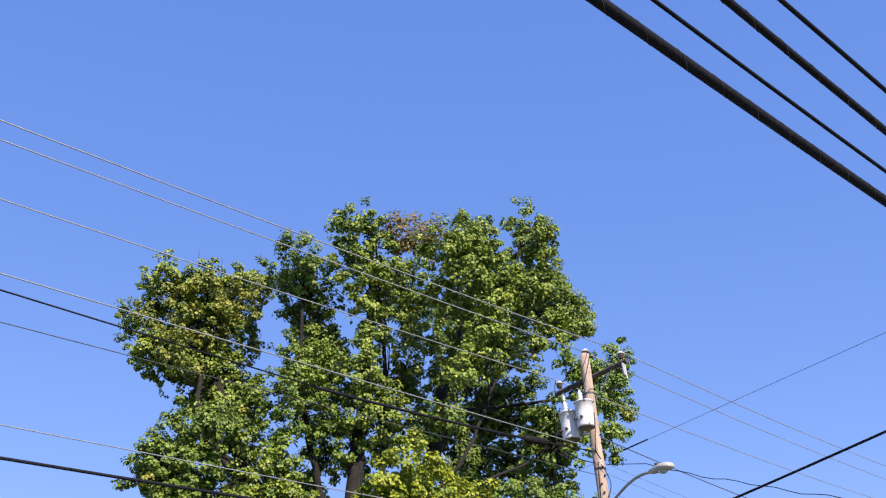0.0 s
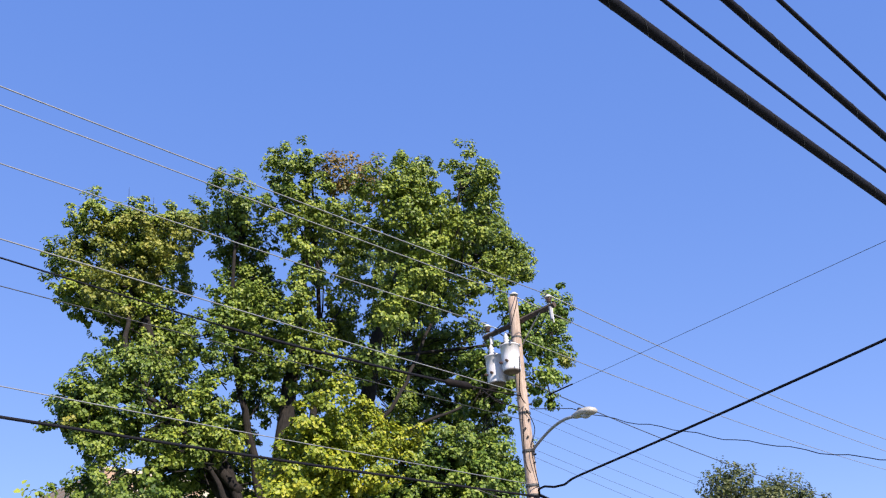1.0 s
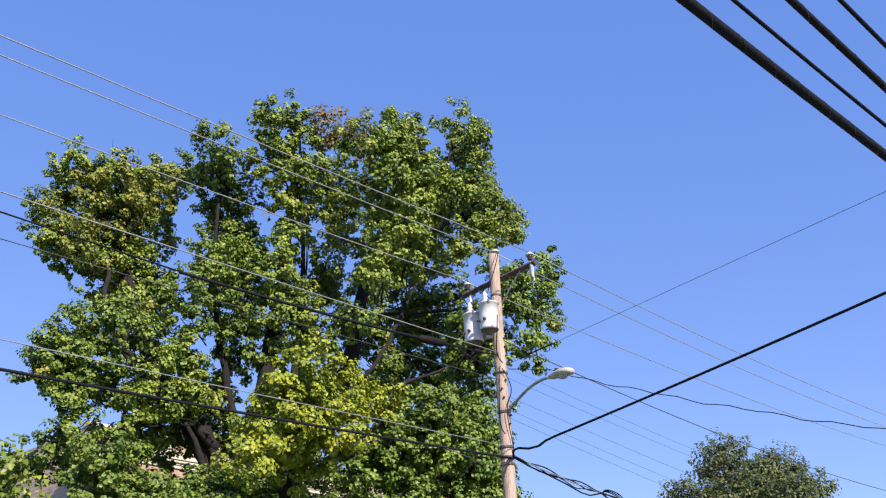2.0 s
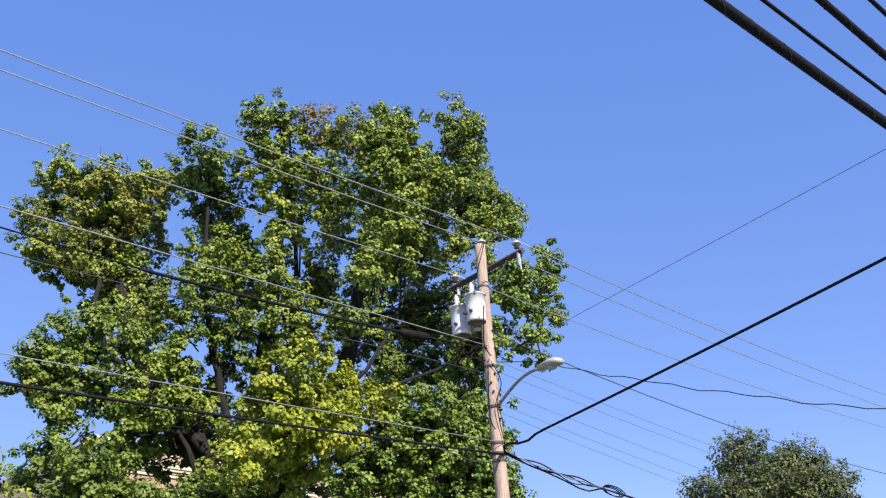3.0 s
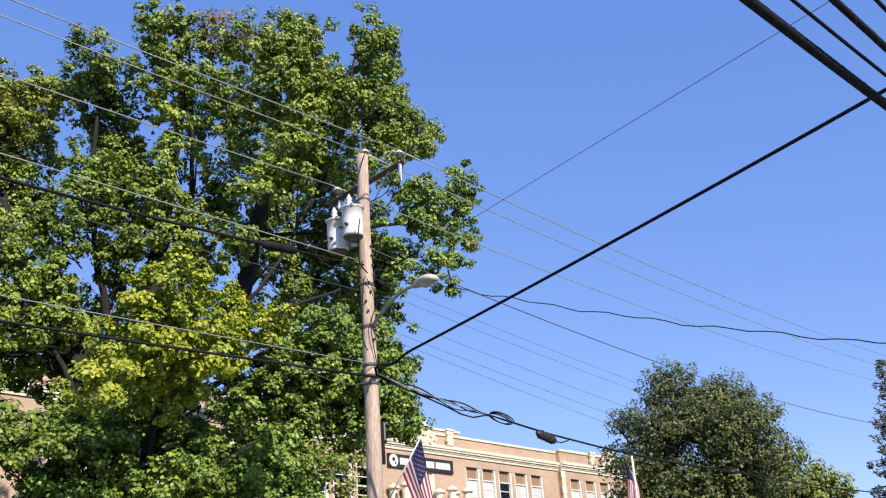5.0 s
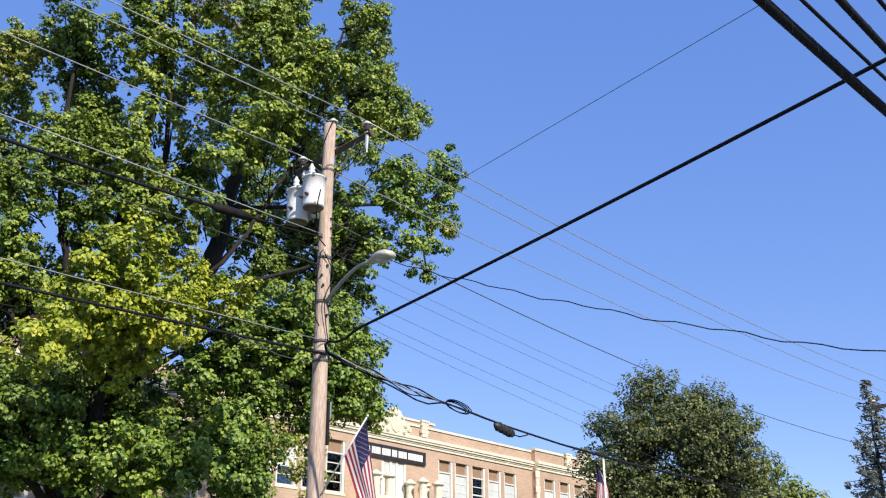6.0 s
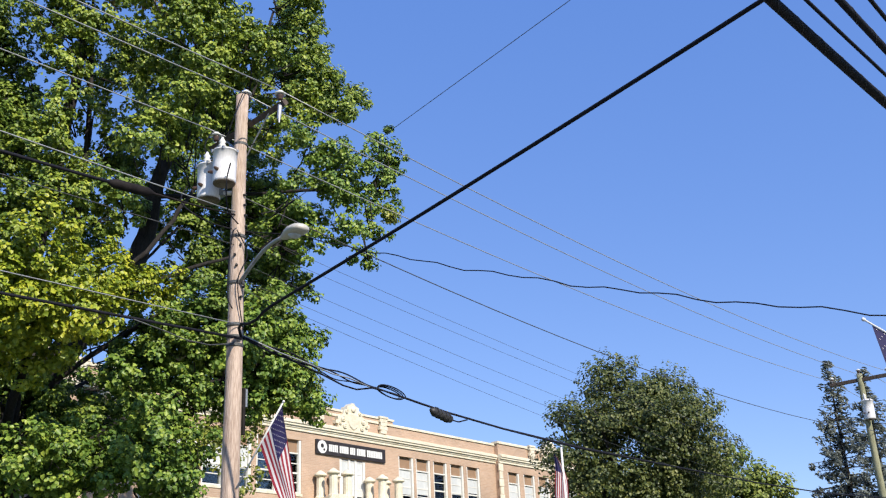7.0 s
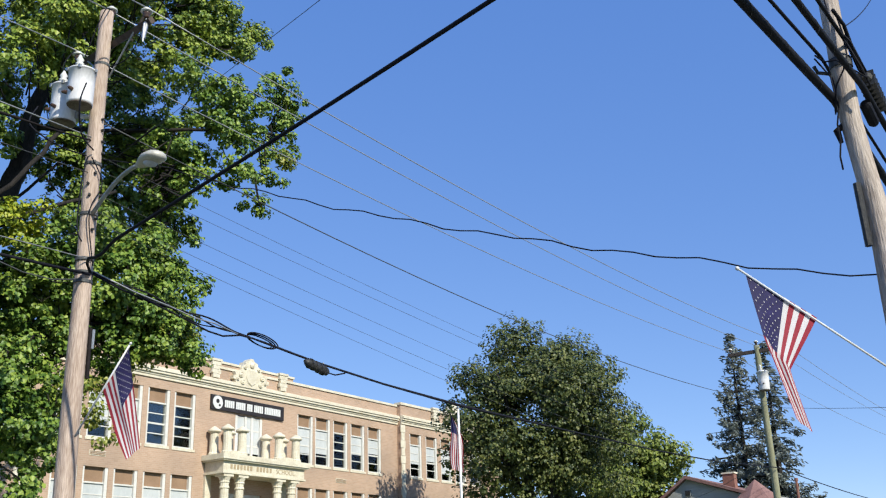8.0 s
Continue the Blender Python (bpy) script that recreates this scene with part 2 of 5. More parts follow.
def ground():
    bm = bmesh.new()
    xs = [-2000, -600, -200, -80] + [-40 + 5 * i for i in range(29)] + [160, 300, 700, 2000]
    ys = [-2000, -500, -150, -50, -10] + [5, 15] + [16 + 1.5 * i for i in range(14)] + [45, 70, 150, 500, 2000]
    grid = [[bm.verts.new((x, y, height(x, y))) for x in xs] for y in ys]
    for a, b in zip(grid, grid[1:]):
        for i in range(len(xs) - 1):
            bm.faces.new((a[i], a[i + 1], b[i + 1], b[i]))
    tagged(part("ground", bm, GRASS, smooth=True), "grassy ground rising towards the school", "ground", kind="structure")


ground()
tagged(part("road", boxed(-160, 260, 5.6, 12.9, -0.4, -0.13), ASPHALT), "grey asphalt street between the pole lines", "road", kind="structure")
tagged(part("pavement", boxed(-160, 260, 1.4, 5.4, -0.4, 0.0), CONCRETE), "concrete pavement beside the street", "pavement", kind="structure")
tagged(part("pavement", boxed(-160, 260, 13.1, 15.2, -0.4, 0.0), CONCRETE), "concrete pavement below the school lawn", "pavement", kind="structure")
for y in (5.4, 12.9):
    tagged(part("kerb", boxed(-160, 260, y + 0.002, y + 0.198, -0.4, 0.01), CONCRETE), "concrete kerb along the street", "kerb", kind="structure")


# ---- school ----
FY = 36.0          # front wall plane
MID = 40.1         # axis of the entrance
school = thing("school_building", "two-storey tan brick school with cream terracotta trim", "school", (MID, FY, 3.0))


def wall_with_openings(bm, x0, x1, y0, y1, z0, z1, holes):
    xs = sorted({x0, x1, *[h[0] for h in holes], *[h[1] for h in holes]})
    zs = sorted({z0, z1, *[h[2] for h in holes], *[h[3] for h in holes]})
    for a, b in zip(xs, xs[1:]):
        run = None
        for c, d in zip(zs, zs[1:]):
            cx, cz = (a + b) / 2, (c + d) / 2
            solid = not any(h[0] < cx < h[1] and h[2] < cz < h[3] for h in holes)
            if solid:
                run = (run[0], d) if run else (c, d)
            if (not solid or d == zs[-1]) and run:
                box(bm, a, b, y0, y1, *run)
                run = None
    return bm


def school_window(x0, x1, z0, z1, y, shade, parent):
    """Painted frame in its opening, panel above, two sashes of panes, sill and roller shade."""
    fw, gt, n = 0.09, z1 - 0.56, 4
    gx0, gx1 = x0 + fw, x1 - fw - 0.05
    step = (gt - 0.06 - z0 - 0.07) / n
    w = part("window", boxed(x0, gx0, y - 0.03, y + 0.16, z0, z1), TRIM, parent, "white painted sash window with a brown panel above")
    part("jamb", boxed(gx1, x1, y - 0.03, y + 0.16, z0, z1), TRIM, w)
    part("head_rail", boxed(gx0, gx1, y + 0.01, y + 0.14, gt - 0.06, gt), TRIM, w)
    part("bottom_rail", boxed(gx0, gx1, y + 0.01, y + 0.14, z0, z0 + 0.07), TRIM, w)
    for i in range(1, n):
        zz = z0 + 0.07 + i * step
        t = 0.035 if i == 2 else 0.02
        part("sash_bar", boxed(gx0, gx1, y + 0.05, y + 0.11, zz - t, zz + t), TRIM, w)
    part("panel", boxed(gx0, gx1, y + 0.1, y + 0.16, gt, z1), PANEL, w, "brown panel")
    part("sill", boxed(x0 - 0.05, x1 + 0.05, y - 0.09, y + 0.1, z0 - 0.11, z0), STONE, w, "cream stone sill")
    cover = gt - 0.06 - shade * (gt - z0 - 0.13)
    for i in range(n):
        lo = z0 + 0.07 + i * step + 0.02
        hi = min(lo + step - 0.04, cover)
        if hi > lo + 0.03:
            part("pane", boxed(gx0, gx1, y + 0.078, y + 0.084, lo, hi), GLASS, w).visible_shadow = False
    if shade > 0:
        part("roller_shade", boxed(gx0, gx1, y + 0.066, y + 0.072, cover + 0.004, gt - 0.06), SHADE, w, "white roller shade")


W2, W1 = (8.05, 10.38), (4.65, 6.95)
lefts = [30.22, 31.62, 33.02, 34.44, 35.84]
rights = [43.4, 44.68, 46.02, 47.38, 48.76]
cols = [(x, x + 1.16) for x in lefts] + [(x, x + 1.12) for x in rights]
pav_r = [(52.1, 53.2), (53.6, 54.7), (55.05, 56.15), (56.5, 57.6), (58.0, 59.1)]
pav_l = [(2 * MID - b, 2 * MID - a) for a, b in pav_r]
holes = [(a, b, *w) for a, b in cols for w in (W2, W1)] + [(39.35, 41.05, 7.8, 9.85), (39.1, 41.1, 3.6, 6.4)]
bm = wall_with_openings(bmesh.new(), 28.9, 51.3, FY, FY + 0.35, 2.4, 11.75, holes)
part("front_wall", bm, BRICK, school, "tan brick wall")
for xs, nm in ((pav_r, 51.3), (pav_l, 18.9)):
    hp = [(a, b, *w) for a, b in xs for w in (W2, W1)]
    part("pavilion_wall", wall_with_openings(bmesh.new(), nm, nm + 10.0, FY - 0.25, FY + 0.1, 2.2, 11.85, hp), BRICK, school, "tan brick wall")
    part("side_wall", boxed(nm, nm + 0.35, FY + 0.1, FY + 16, 2.2, 11.85), BRICK, school)
    part("side_wall", boxed(nm + 9.65, nm + 10, FY + 0.1, FY + 16, 2.2, 11.85), BRICK, school)
part("rear_wall", boxed(18.9, 61.3, FY + 16, FY + 16.35, 2.2, 11.8), BRICK, school)
part("roof", boxed(18.95, 61.25, FY + 0.4, FY + 16, 11.05, 11.25), ROOFTAR, school, "flat felt roof")
# added slab and backing wall; their dark colour carries the rooms' shade
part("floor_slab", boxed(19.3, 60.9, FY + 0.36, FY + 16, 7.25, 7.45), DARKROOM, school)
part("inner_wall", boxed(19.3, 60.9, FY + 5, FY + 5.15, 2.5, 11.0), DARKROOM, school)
random.seed(4)
SH2 = [0.4, 0.62, 0.55, 0.0, 0.0, 0.72, 0.68, 0.0, 0.55, 0.45]
for i, (a, b) in enumerate(cols):
    school_window(a, b, *W2, FY + 0.06, SH2[i], school)
    school_window(a, b, *W1, FY + 0.06, random.choice((0.5, 0.6, 0.8)), school)
for i, (a, b) in enumerate(pav_r + pav_l):
    school_window(a, b, *W2, FY - 0.19, random.choice((0.45, 0.6, 0.8)), school)
    school_window(a, b, *W1, FY - 0.19, random.choice((0.3, 0.6)), school)


def cornice(name, x0, x1, y, z, parent):
    """Moulded cream cornice with a stepped profile."""
    bm = bmesh.new()
    for d, a, b in ((0.06, 0.0, 0.12), (0.1, 0.12, 0.2), (0.17, 0.2, 0.3), (0.22, 0.3, 0.42), (0.14, 0.42, 0.47)):
        e = d if x0 < 29 or x1 > 51 else 0
        box(bm, x0 - (e if x0 < 29 else 0), x1 + (e if x1 > 51 else 0), y - d, y + 0.02, z + a, z + b)
    part(name, bm, STONE, parent, "cream moulded cornice")


cornice("cornice", 28.95, 51.25, FY - 0.004, 10.78, school)
cornice("cornice", 51.3, 61.3, FY - 0.254, 10.80, school)
cornice("cornice", 18.9, 28.9, FY - 0.254, 10.80, school)
part("coping", boxed(28.9, 51.3, FY - 0.06, FY + 0.4, 11.75, 11.86), STONE, school, "cream coping")
for x in (51.3, 18.9):
    part("coping", boxed(x - 0.05, x + 10.05, FY - 0.31, FY + 0.12, 11.85, 11.98), STONE, school, "cream coping")
# raised parapet panel round the crest
part("parapet", boxed(37.2, 43.0, FY - 0.05, FY + 0.36, 11.862, 11.98), BRICK, school)
part("coping", boxed(37.15, 43.05, FY - 0.1, FY + 0.4, 11.982, 12.08), STONE, school)


def crest(x, y, z, s, parent):
    """Stepped scroll-edged crest with a shield."""
    half = [(1.0, 0), (1.0, 0.12), (0.9, 0.13), (0.9, 0.27), (1.04, 0.28), (1.04, 0.42), (0.9, 0.45), (0.95, 0.6), (0.72, 0.66), (0.58, 0.74),
            (0.54, 0.9), (0.38, 0.96), (0.34, 1.1), (0.16, 1.15), (0.07, 1.26)]
    out = half + [(-a, b) for a, b in reversed(half)]
    bm = bmesh.new()
    fr = [bm.verts.new((x + a * s, y - 0.12, z + b * s)) for a, b in out]
    bk = [bm.verts.new((x + a * s, y + 0.3, z + b * s)) for a, b in out]
    bm.faces.new(fr)
    bm.faces.new(bk[::-1])
    for i in range(len(out)):
        j = (i + 1) % len(out)
        bm.faces.new((fr[j], fr[i], bk[i], bk[j]))
    c = part("crest", bm, STONE, parent, "cream scrolled crest")
    sh = [(-0.3, 0.75), (0.3, 0.75), (0.32, 0.45), (0.2, 0.22), (0, 0.1), (-0.2, 0.22), (-0.32, 0.45)]
    bm = bmesh.new()
    fr = [bm.verts.new((x + a * s, y - 0.17, z + b * s)) for a, b in sh]
    bk = [bm.verts.new((x + a * s * 1.15, y - 0.118, z + (b - 0.42) * s * 1.15 + 0.42 * s)) for a, b in sh]
    bm.faces.new(fr)
    for i in range(len(sh)):
        j = (i + 1) % len(sh)
        bm.faces.new((fr[j], fr[i], bk[i], bk[j]))
    part("shield", bm, STONE, c)
    for sx in (-1, 1):
        for px, pz, r in ((0.62, 0.5, 0.13), (0.52, 0.2, 0.12), (0.8, 0.3, 0.08), (0.4, 0.84, 0.09)):
            part("scroll", lathe([(r * s, -0.02), (r * s, 0.04), (r * s * 0.75, 0.075), (r * s * 0.5, 0.05), (r * s * 0.3, 0.085), (0.01, 0.095)], (x + sx * px * s, y - 0.121, z + pz * s), (0, -1, 0), 12), STONE, c)
    part("keystone", lathe([(0.13 * s, -0.02), (0.12 * s, 0.06), (0.05 * s, 0.1), (0.01, 0.11)], (x, y - 0.121, z + 0.98 * s), (0, -1, 0), 10), STONE, c)


crest(40.05, FY - 0.1, 11.09, 1.08, school)
crest(56.3, FY - 0.36, 11.35, 0.95, school)
crest(2 * MID - 56.3, FY - 0.36, 11.35, 0.95, school)


def quoined_pier(x, y, z0, z1, parent):
    bm = bmesh.new()
    n = 4
    h = (z1 - z0 - 0.1) / n
    for i in range(n):
        w = 0.26 if i % 2 else 0.19
        box(bm, x - w, x + w, y - 0.1, y + 0.05, z0 + i * h, z0 + (i + 1) * h - 0.012)
    box(bm, x - 0.3, x + 0.3, y - 0.13, y + 0.06, z1 - 0.1, z1)
    part("pier", bm, STONE, parent, "cream quoined pier")


for x, z in ((37.95, 12.12), (42.2, 12.12)):
    quoined_pier(x, FY - 0.09, 11.28, z, school)
for x in (54.4, 58.2, 2 * MID - 54.4, 2 * MID - 58.2):
    quoined_pier(x, FY - 0.34, 11.3, 12.05, school)
# quoined pilaster at the pavilion corners
for x in (51.45, 2 * MID - 51.45):
    bm = bmesh.new()
    for i in range(20):
        w = 0.2 if i % 2 else 0.15
        box(bm, x - w, x + w, FY - 0.3, FY - 0.252, 2.5 + i * 0.414, 2.5 + (i + 1) * 0.414 - 0.02)
    part("pilaster", bm, STONE, school, "cream quoined pilaster")
# air vents in the brick
for x in (32.2, 46.6):
    v = part("vent", boxed(x - 0.38, x + 0.38, FY - 0.02, FY - 0.004, 7.36, 7.56), STONE, school)
    for i in range(3):
        part("slat", boxed(x - 0.36, x + 0.36, FY - 0.034, FY - 0.0202, 7.39 + i * 0.055, 7.42 + i * 0.055), PANEL, v)
part("belt_course", boxed(28.9, 37.3, FY - 0.05, FY - 0.002, 3.9, 4.1), STONE, school)
part("belt_course", boxed(42.9, 51.3, FY - 0.05, FY - 0.002, 3.9, 4.1), STONE, school)

def fluted(profile, at, n=28):
    """Turned shaft whose slim stretches carry flutes."""
    bm = bmesh.new()
    rings = []
    for r, z in profile:
        rings.append([bm.verts.new((at[0] + r * (0.94 if i % 2 else 1.0) * math.cos(i * 2 * math.pi / n), at[1] + r * (0.94 if i % 2 else 1.0) * math.sin(i * 2 * math.pi / n), at[2] + z)) for i in range(n)])
    for p, q in zip(rings, rings[1:]):
        for i in range(n):
            bm.faces.new((p[i], p[(i + 1) % n], q[(i + 1) % n], q[i]))
    bm.faces.new(rings[0][::-1])
    bm.faces.new(rings[-1])
    return bm


# entrance portico
PF = 34.65
portico = part("portico", boxed(37.45, 42.85, PF, FY - 0.002, 7.72, 7.84), STONE, school, "cream entrance portico")
bm = bmesh.new()
for d, a, b in ((0.06, 7.56, 7.62), (0.0, 7.62, 7.718)):
    box(bm, 37.45 + d, 42.85 - d, PF + d, FY - 0.002, a, b)
box(bm, 37.65, 42.65, PF + 0.2, FY - 0.004, 7.12, 7.558)
box(bm, 37.6, 42.7, PF + 0.15, FY - 0.004, 7.04, 7.12)
part("entablature", bm, STONE, portico)
for x in (37.98, 38.84, 41.16, 42.06):
    c = part("column", fluted([(0.25, 0), (0.25, 0.1), (0.2, 0.14), (0.2, 1.2), (0.18, 2.72), (0.215, 2.75), (0.215, 2.8), (0.185, 2.83), (0.185, 2.95), (0.22, 3.0), (0.2, 3.05), (0.27, 3.22)], (x, PF + 0.45, 3.7)), STONE, portico, "cream round column")
    part("capital", boxed(x - 0.28, x + 0.28, PF + 0.19, PF + 0.71, 6.92, 7.038), STONE, c)
for x in (37.78, 42.4):
    part("pilaster", boxed(x - 0.16, x + 0.16, FY - 0.12, FY - 0.003, 3.7, 7.038), STONE, portico)
part("portico_floor", boxed(37.3, 42.9, PF - 0.1, FY - 0.002, 2.6, 3.7), STONE, portico)
# balcony posts over the columns
for x, y in ((37.86, PF + 0.24), (38.72, PF + 0.24), (37.86, FY - 0.3), (38.72, FY - 0.3), (41.0, PF + 0.24), (42.1, PF + 0.24), (41.0, FY - 0.3), (42.1, FY - 0.3)):
    post = part("post", fluted([(0.25, 0), (0.25, 0.1), (0.2, 0.14), (0.19, 0.5), (0.185, 0.95), (0.2, 0.98), (0.25, 1.0)], (x, y, 7.842)), STONE, portico, "cream fluted balcony post")
    part("cap", lathe([(0.27, 1.002), (0.29, 1.04), (0.28, 1.1), (0.2, 1.15), (0.08, 1.24), (0.02, 1.27)], (x, y, 7.842), sides=14), STONE, post, "", True)
for x in (38.29, 41.55):
    part("rail", boxed(x - 0.3, x + 0.3, PF + 0.14, PF + 0.34, 7.844, 8.0), STONE, portico)
# balcony window and entrance doors
bw = part("window", boxed(39.35, 39.5, FY + 0.02, FY + 0.16, 7.8, 9.85), TRIM, school, "white triple balcony window")
for a, b in ((39.95, 40.08), (40.36, 40.49), (40.9, 41.05)):
    part("mullion", boxed(a, b, FY + 0.02, FY + 0.16, 7.8, 9.85), TRIM, bw)
for z in (7.8, 8.5, 9.2, 9.75):
    part("sash_bar", boxed(39.5, 40.9, FY + 0.06, FY + 0.12, z, z + 0.07), TRIM, bw)
part("pane", boxed(39.5, 40.9, FY + 0.09, FY + 0.096, 7.87, 9.75), GLASS, bw).visible_shadow = False
part("roller_shade", boxed(39.5, 40.9, FY + 0.074, FY + 0.08, 8.2, 9.75), SHADE, bw)
for x in (39.1, 40.11):
    d = part("door", boxed(x, x + 0.98, FY + 0.1, FY + 0.16, 3.7, 6.0), PANEL, school, "brown entrance door")
    part("pane", boxed(x + 0.2, x + 0.78, FY + 0.09, FY + 0.098, 4.8, 5.8), GLASS, d)
part("transom", boxed(39.1, 41.09, FY + 0.1, FY + 0.16, 6.01, 6.4), TRIM, school)


def lettering(text, size, x, y, z, mat, parent, depth=0.01):
    cu = bpy.data.curves.new("lettering", "FONT")
    cu.body, cu.size, cu.extrude = text, size, depth
    cu.align_x, cu.align_y = "LEFT", "CENTER"
    tmp = bpy.data.objects.new("lettering", cu)
    scene.collection.objects.link(tmp)
    dg = bpy.context.evaluated_depsgraph_get()
    me = bpy.data.meshes.new_from_object(tmp.evaluated_get(dg))
    bpy.data.objects.remove(tmp)
    bm = bmesh.new()
    bm.from_mesh(me)
    bpy.data.meshes.remove(me)
    bm.transform(pose(x, y, z, 90, 0, 0))
    return part("lettering", bm, mat, parent)


# carved frieze: a name as bars, then the word that can be read
x = 38.05
for w in (1.35, 1.0):
    n = int(w / 0.19)
    for i in range(n):
        part("bar", boxed(x, x + 0.12, PF + 0.188, PF + 0.2, 7.24, 7.44), LETTER, portico)
        x += w / n
    x += 0.2
lettering("SCHOOL", 0.3, x, PF + 0.196, 7.33, LETTER, portico, 0.006)

banner = tagged(part("school_sign", boxed(37.8, 42.35, FY - 0.1, FY - 0.01, 9.9, 10.54), SIGNBLACK), "long black sign board with white letters and round emblem", "sign")
part("emblem", lathe([(0.29, 0), (0.29, 0.02)], (38.16, FY - 0.101, 10.22), (0, -1, 0), 24), WHITE, banner, "white round emblem")
part("emblem_mark", lathe([(0.1, 0), (0.1, 0.006)], (38.15, FY - 0.1212, 10.27), (0, -1, 0), 10), SIGNBLACK, banner)
part("emblem_mark", lathe([(0.06, 0), (0.06, 0.006)], (38.27, FY - 0.1212, 10.1), (0, -1, 0), 10), SIGNBLACK, banner)
x = 38.58
for word in (5, 5, 3, 5, 9):
    for i in range(word):
        part("bar", boxed(x, x + 0.096, FY - 0.112, FY - 0.1005, 10.06, 10.38), WHITE, banner)
        x += 0.118
    x += 0.09


# ---- utility poles ----
def insulator(at, parent):
    part("pin", lathe([(0.014, 0), (0.014, 0.1)], at, sides=8), STEEL, parent)
    body = part("insulator", lathe([(0.03, 0.04), (0.05, 0.06), (0.04, 0.09), (0.062, 0.11), (0.05, 0.135)], at, sides=16), BROWN_PORCELAIN, parent, "brown porcelain insulator", True)
    part("skirt", lathe([(0.04, 0.136), (0.085, 0.145), (0.08, 0.162), (0.05, 0.182), (0.04, 0.2), (0.01, 0.205)], at, sides=16), PORCELAIN, body, "white glazed top", True)


def pole_shaft(x, y, top, r0, r1, mat, parent, lean=(0, 0), crook=0.0):
    random.seed(int(x * 10))
    zs = [-0.6 + (top + 0.6) * i / 24 for i in range(25)]
    pts = [(x + lean[0] * z / top + 0.008 * math.sin(z * 1.3), y + lean[1] * z / top + 0.008 * math.cos(z * 0.9) - crook * min(max((5.75 - z) / 0.9, 0), 1), z) for z in zs]
    bm = tubed(pts, [r0 + (r1 - r0) * z / top + random.uniform(-0.003, 0.003) for z in zs], sides=16)
    return part("shaft", bm, mat, parent, "", True)


def tank(x, y, z, r, h, toward, parent):
    """Pole transformer: tapered can with lid rim, hanger lugs, bushing and rusty base."""
    can = part("tank", lathe([(r * 0.93, 0.0), (r * 0.95, 0.03), (r * 0.98, h * 0.5), (r, h * 0.9), (r * 1.06, h * 0.905), (r * 1.06, h * 0.94), (r * 0.98, h * 0.955), (r * 0.7, h), (0.02, h * 1.015)], (x, y, z), sides=28), TANK, parent, "pale grey transformer tank", True)
    part("tank_base", lathe([(r * 0.9, -0.012), (r * 0.93, 0.001)], (x, y, z), sides=28), TANK_BASE, can, "rusted base")
    tx, ty = toward
    for zz in (0.18, 0.78):
        part("lug", boxed(x + tx * r - 0.05, x + tx * r + 0.05, y + ty * r - 0.05, y + ty * r + 0.05, z + h * zz - 0.05, z + h * zz + 0.05), STEEL, can)
        bm = tubed([(x + tx * r * 0.9, y + ty * r * 0.9, z + h * zz), (x + tx * (r + 0.16), y + ty * (r + 0.16), z + h * zz)], 0.035)
        part("bracket", bm, TANK, can)
    part("bushing", lathe([(0.035, 0), (0.06, 0.03), (0.035, 0.06), (0.06, 0.09), (0.035, 0.12), (0.055, 0.15), (0.03, 0.19), (0.015, 0.23)], (x - 0.02, y + 0.05, z + h), sides=12), PORCELAIN, can, "grey ribbed bushing", True)
    for a in (0.5, 1.6, 2.7, 3.9, 5.2):
        part("clamp", boxed(x + r * 1.05 * math.cos(a) - 0.018, x + r * 1.05 * math.cos(a) + 0.018, y + r * 1.05 * math.sin(a) - 0.018, y + r * 1.05 * math.sin(a) + 0.018, z + h * 0.87, z + h * 0.96), STEEL, can)
    for a, zz in ((-2.9, 0.3), (2.6, 0.3)):
        part("terminal", lathe([(0.03, 0), (0.025, 0.05), (0.012, 0.07)], (x + r * 0.97 * math.cos(a), y + r * 0.97 * math.sin(a), z + h * zz), (math.cos(a), math.sin(a), 0), 8), BROWN_PORCELAIN, can)
    return can


PX, PY = 15.19, 13.84
pole = thing("utility_pole", "weathered wooden utility pole with crossarm and two transformers", "utility pole", (PX, PY, 0), "utility poles")
pole_shaft(PX, PY, 9.71, 0.14, 0.095, WOOD, pole)
arm = part("crossarm", tubed([(PX + 0.04, PY - 0.95, 9.25), (PX + 0.19, PY + 0.96, 9.22)], 0.062, sides=4), ARM, pole, "dark wooden crossarm")
insulator((PX + 0.05, PY - 0.82, 9.29), pole)
insulator((PX + 0.19, PY + 0.85, 9.27), pole)
insulator((PX + 0.1, PY + 0.03, 9.665), pole)
part("pin_bracket", boxed(PX + 0.05, PX + 0.14, PY + 0.03, PY + 0.07, 9.4, 9.68), STEEL, pole)
for s in (-1, 1):
    part("brace", tubed([(PX + 0.1 + 0.05 * s, PY + s * 0.6, 9.24), (PX + 0.11, PY + 0.02 * s, 8.72)], 0.014, sides=6), STEEL, pole)
cut = part("cutout", tubed([(PX + 0.02, PY - 0.86, 9.22), (PX - 0.06, PY - 0.92, 8.92)], [0.035, 0.03], sides=10), STEEL, pole, "grey fuse cutout")
part("fuse_tube", tubed([(PX - 0.1, PY - 0.98, 9.12), (PX - 0.12, PY - 1.0, 8.82)], 0.01), WHITE, cut)
part("cutout", tubed([(PX + 0.2, PY + 0.78, 9.22), (PX + 0.12, PY + 0.72, 8.98)], [0.04, 0.035], sides=10), PORCELAIN, pole, "white fuse cutout")
tank(14.84, 13.76, 8.08, 0.177, 0.54, (0.92, 0.35), pole)
tank(14.9, 14.19, 7.97, 0.18, 0.58, (0.66, -0.75), pole)
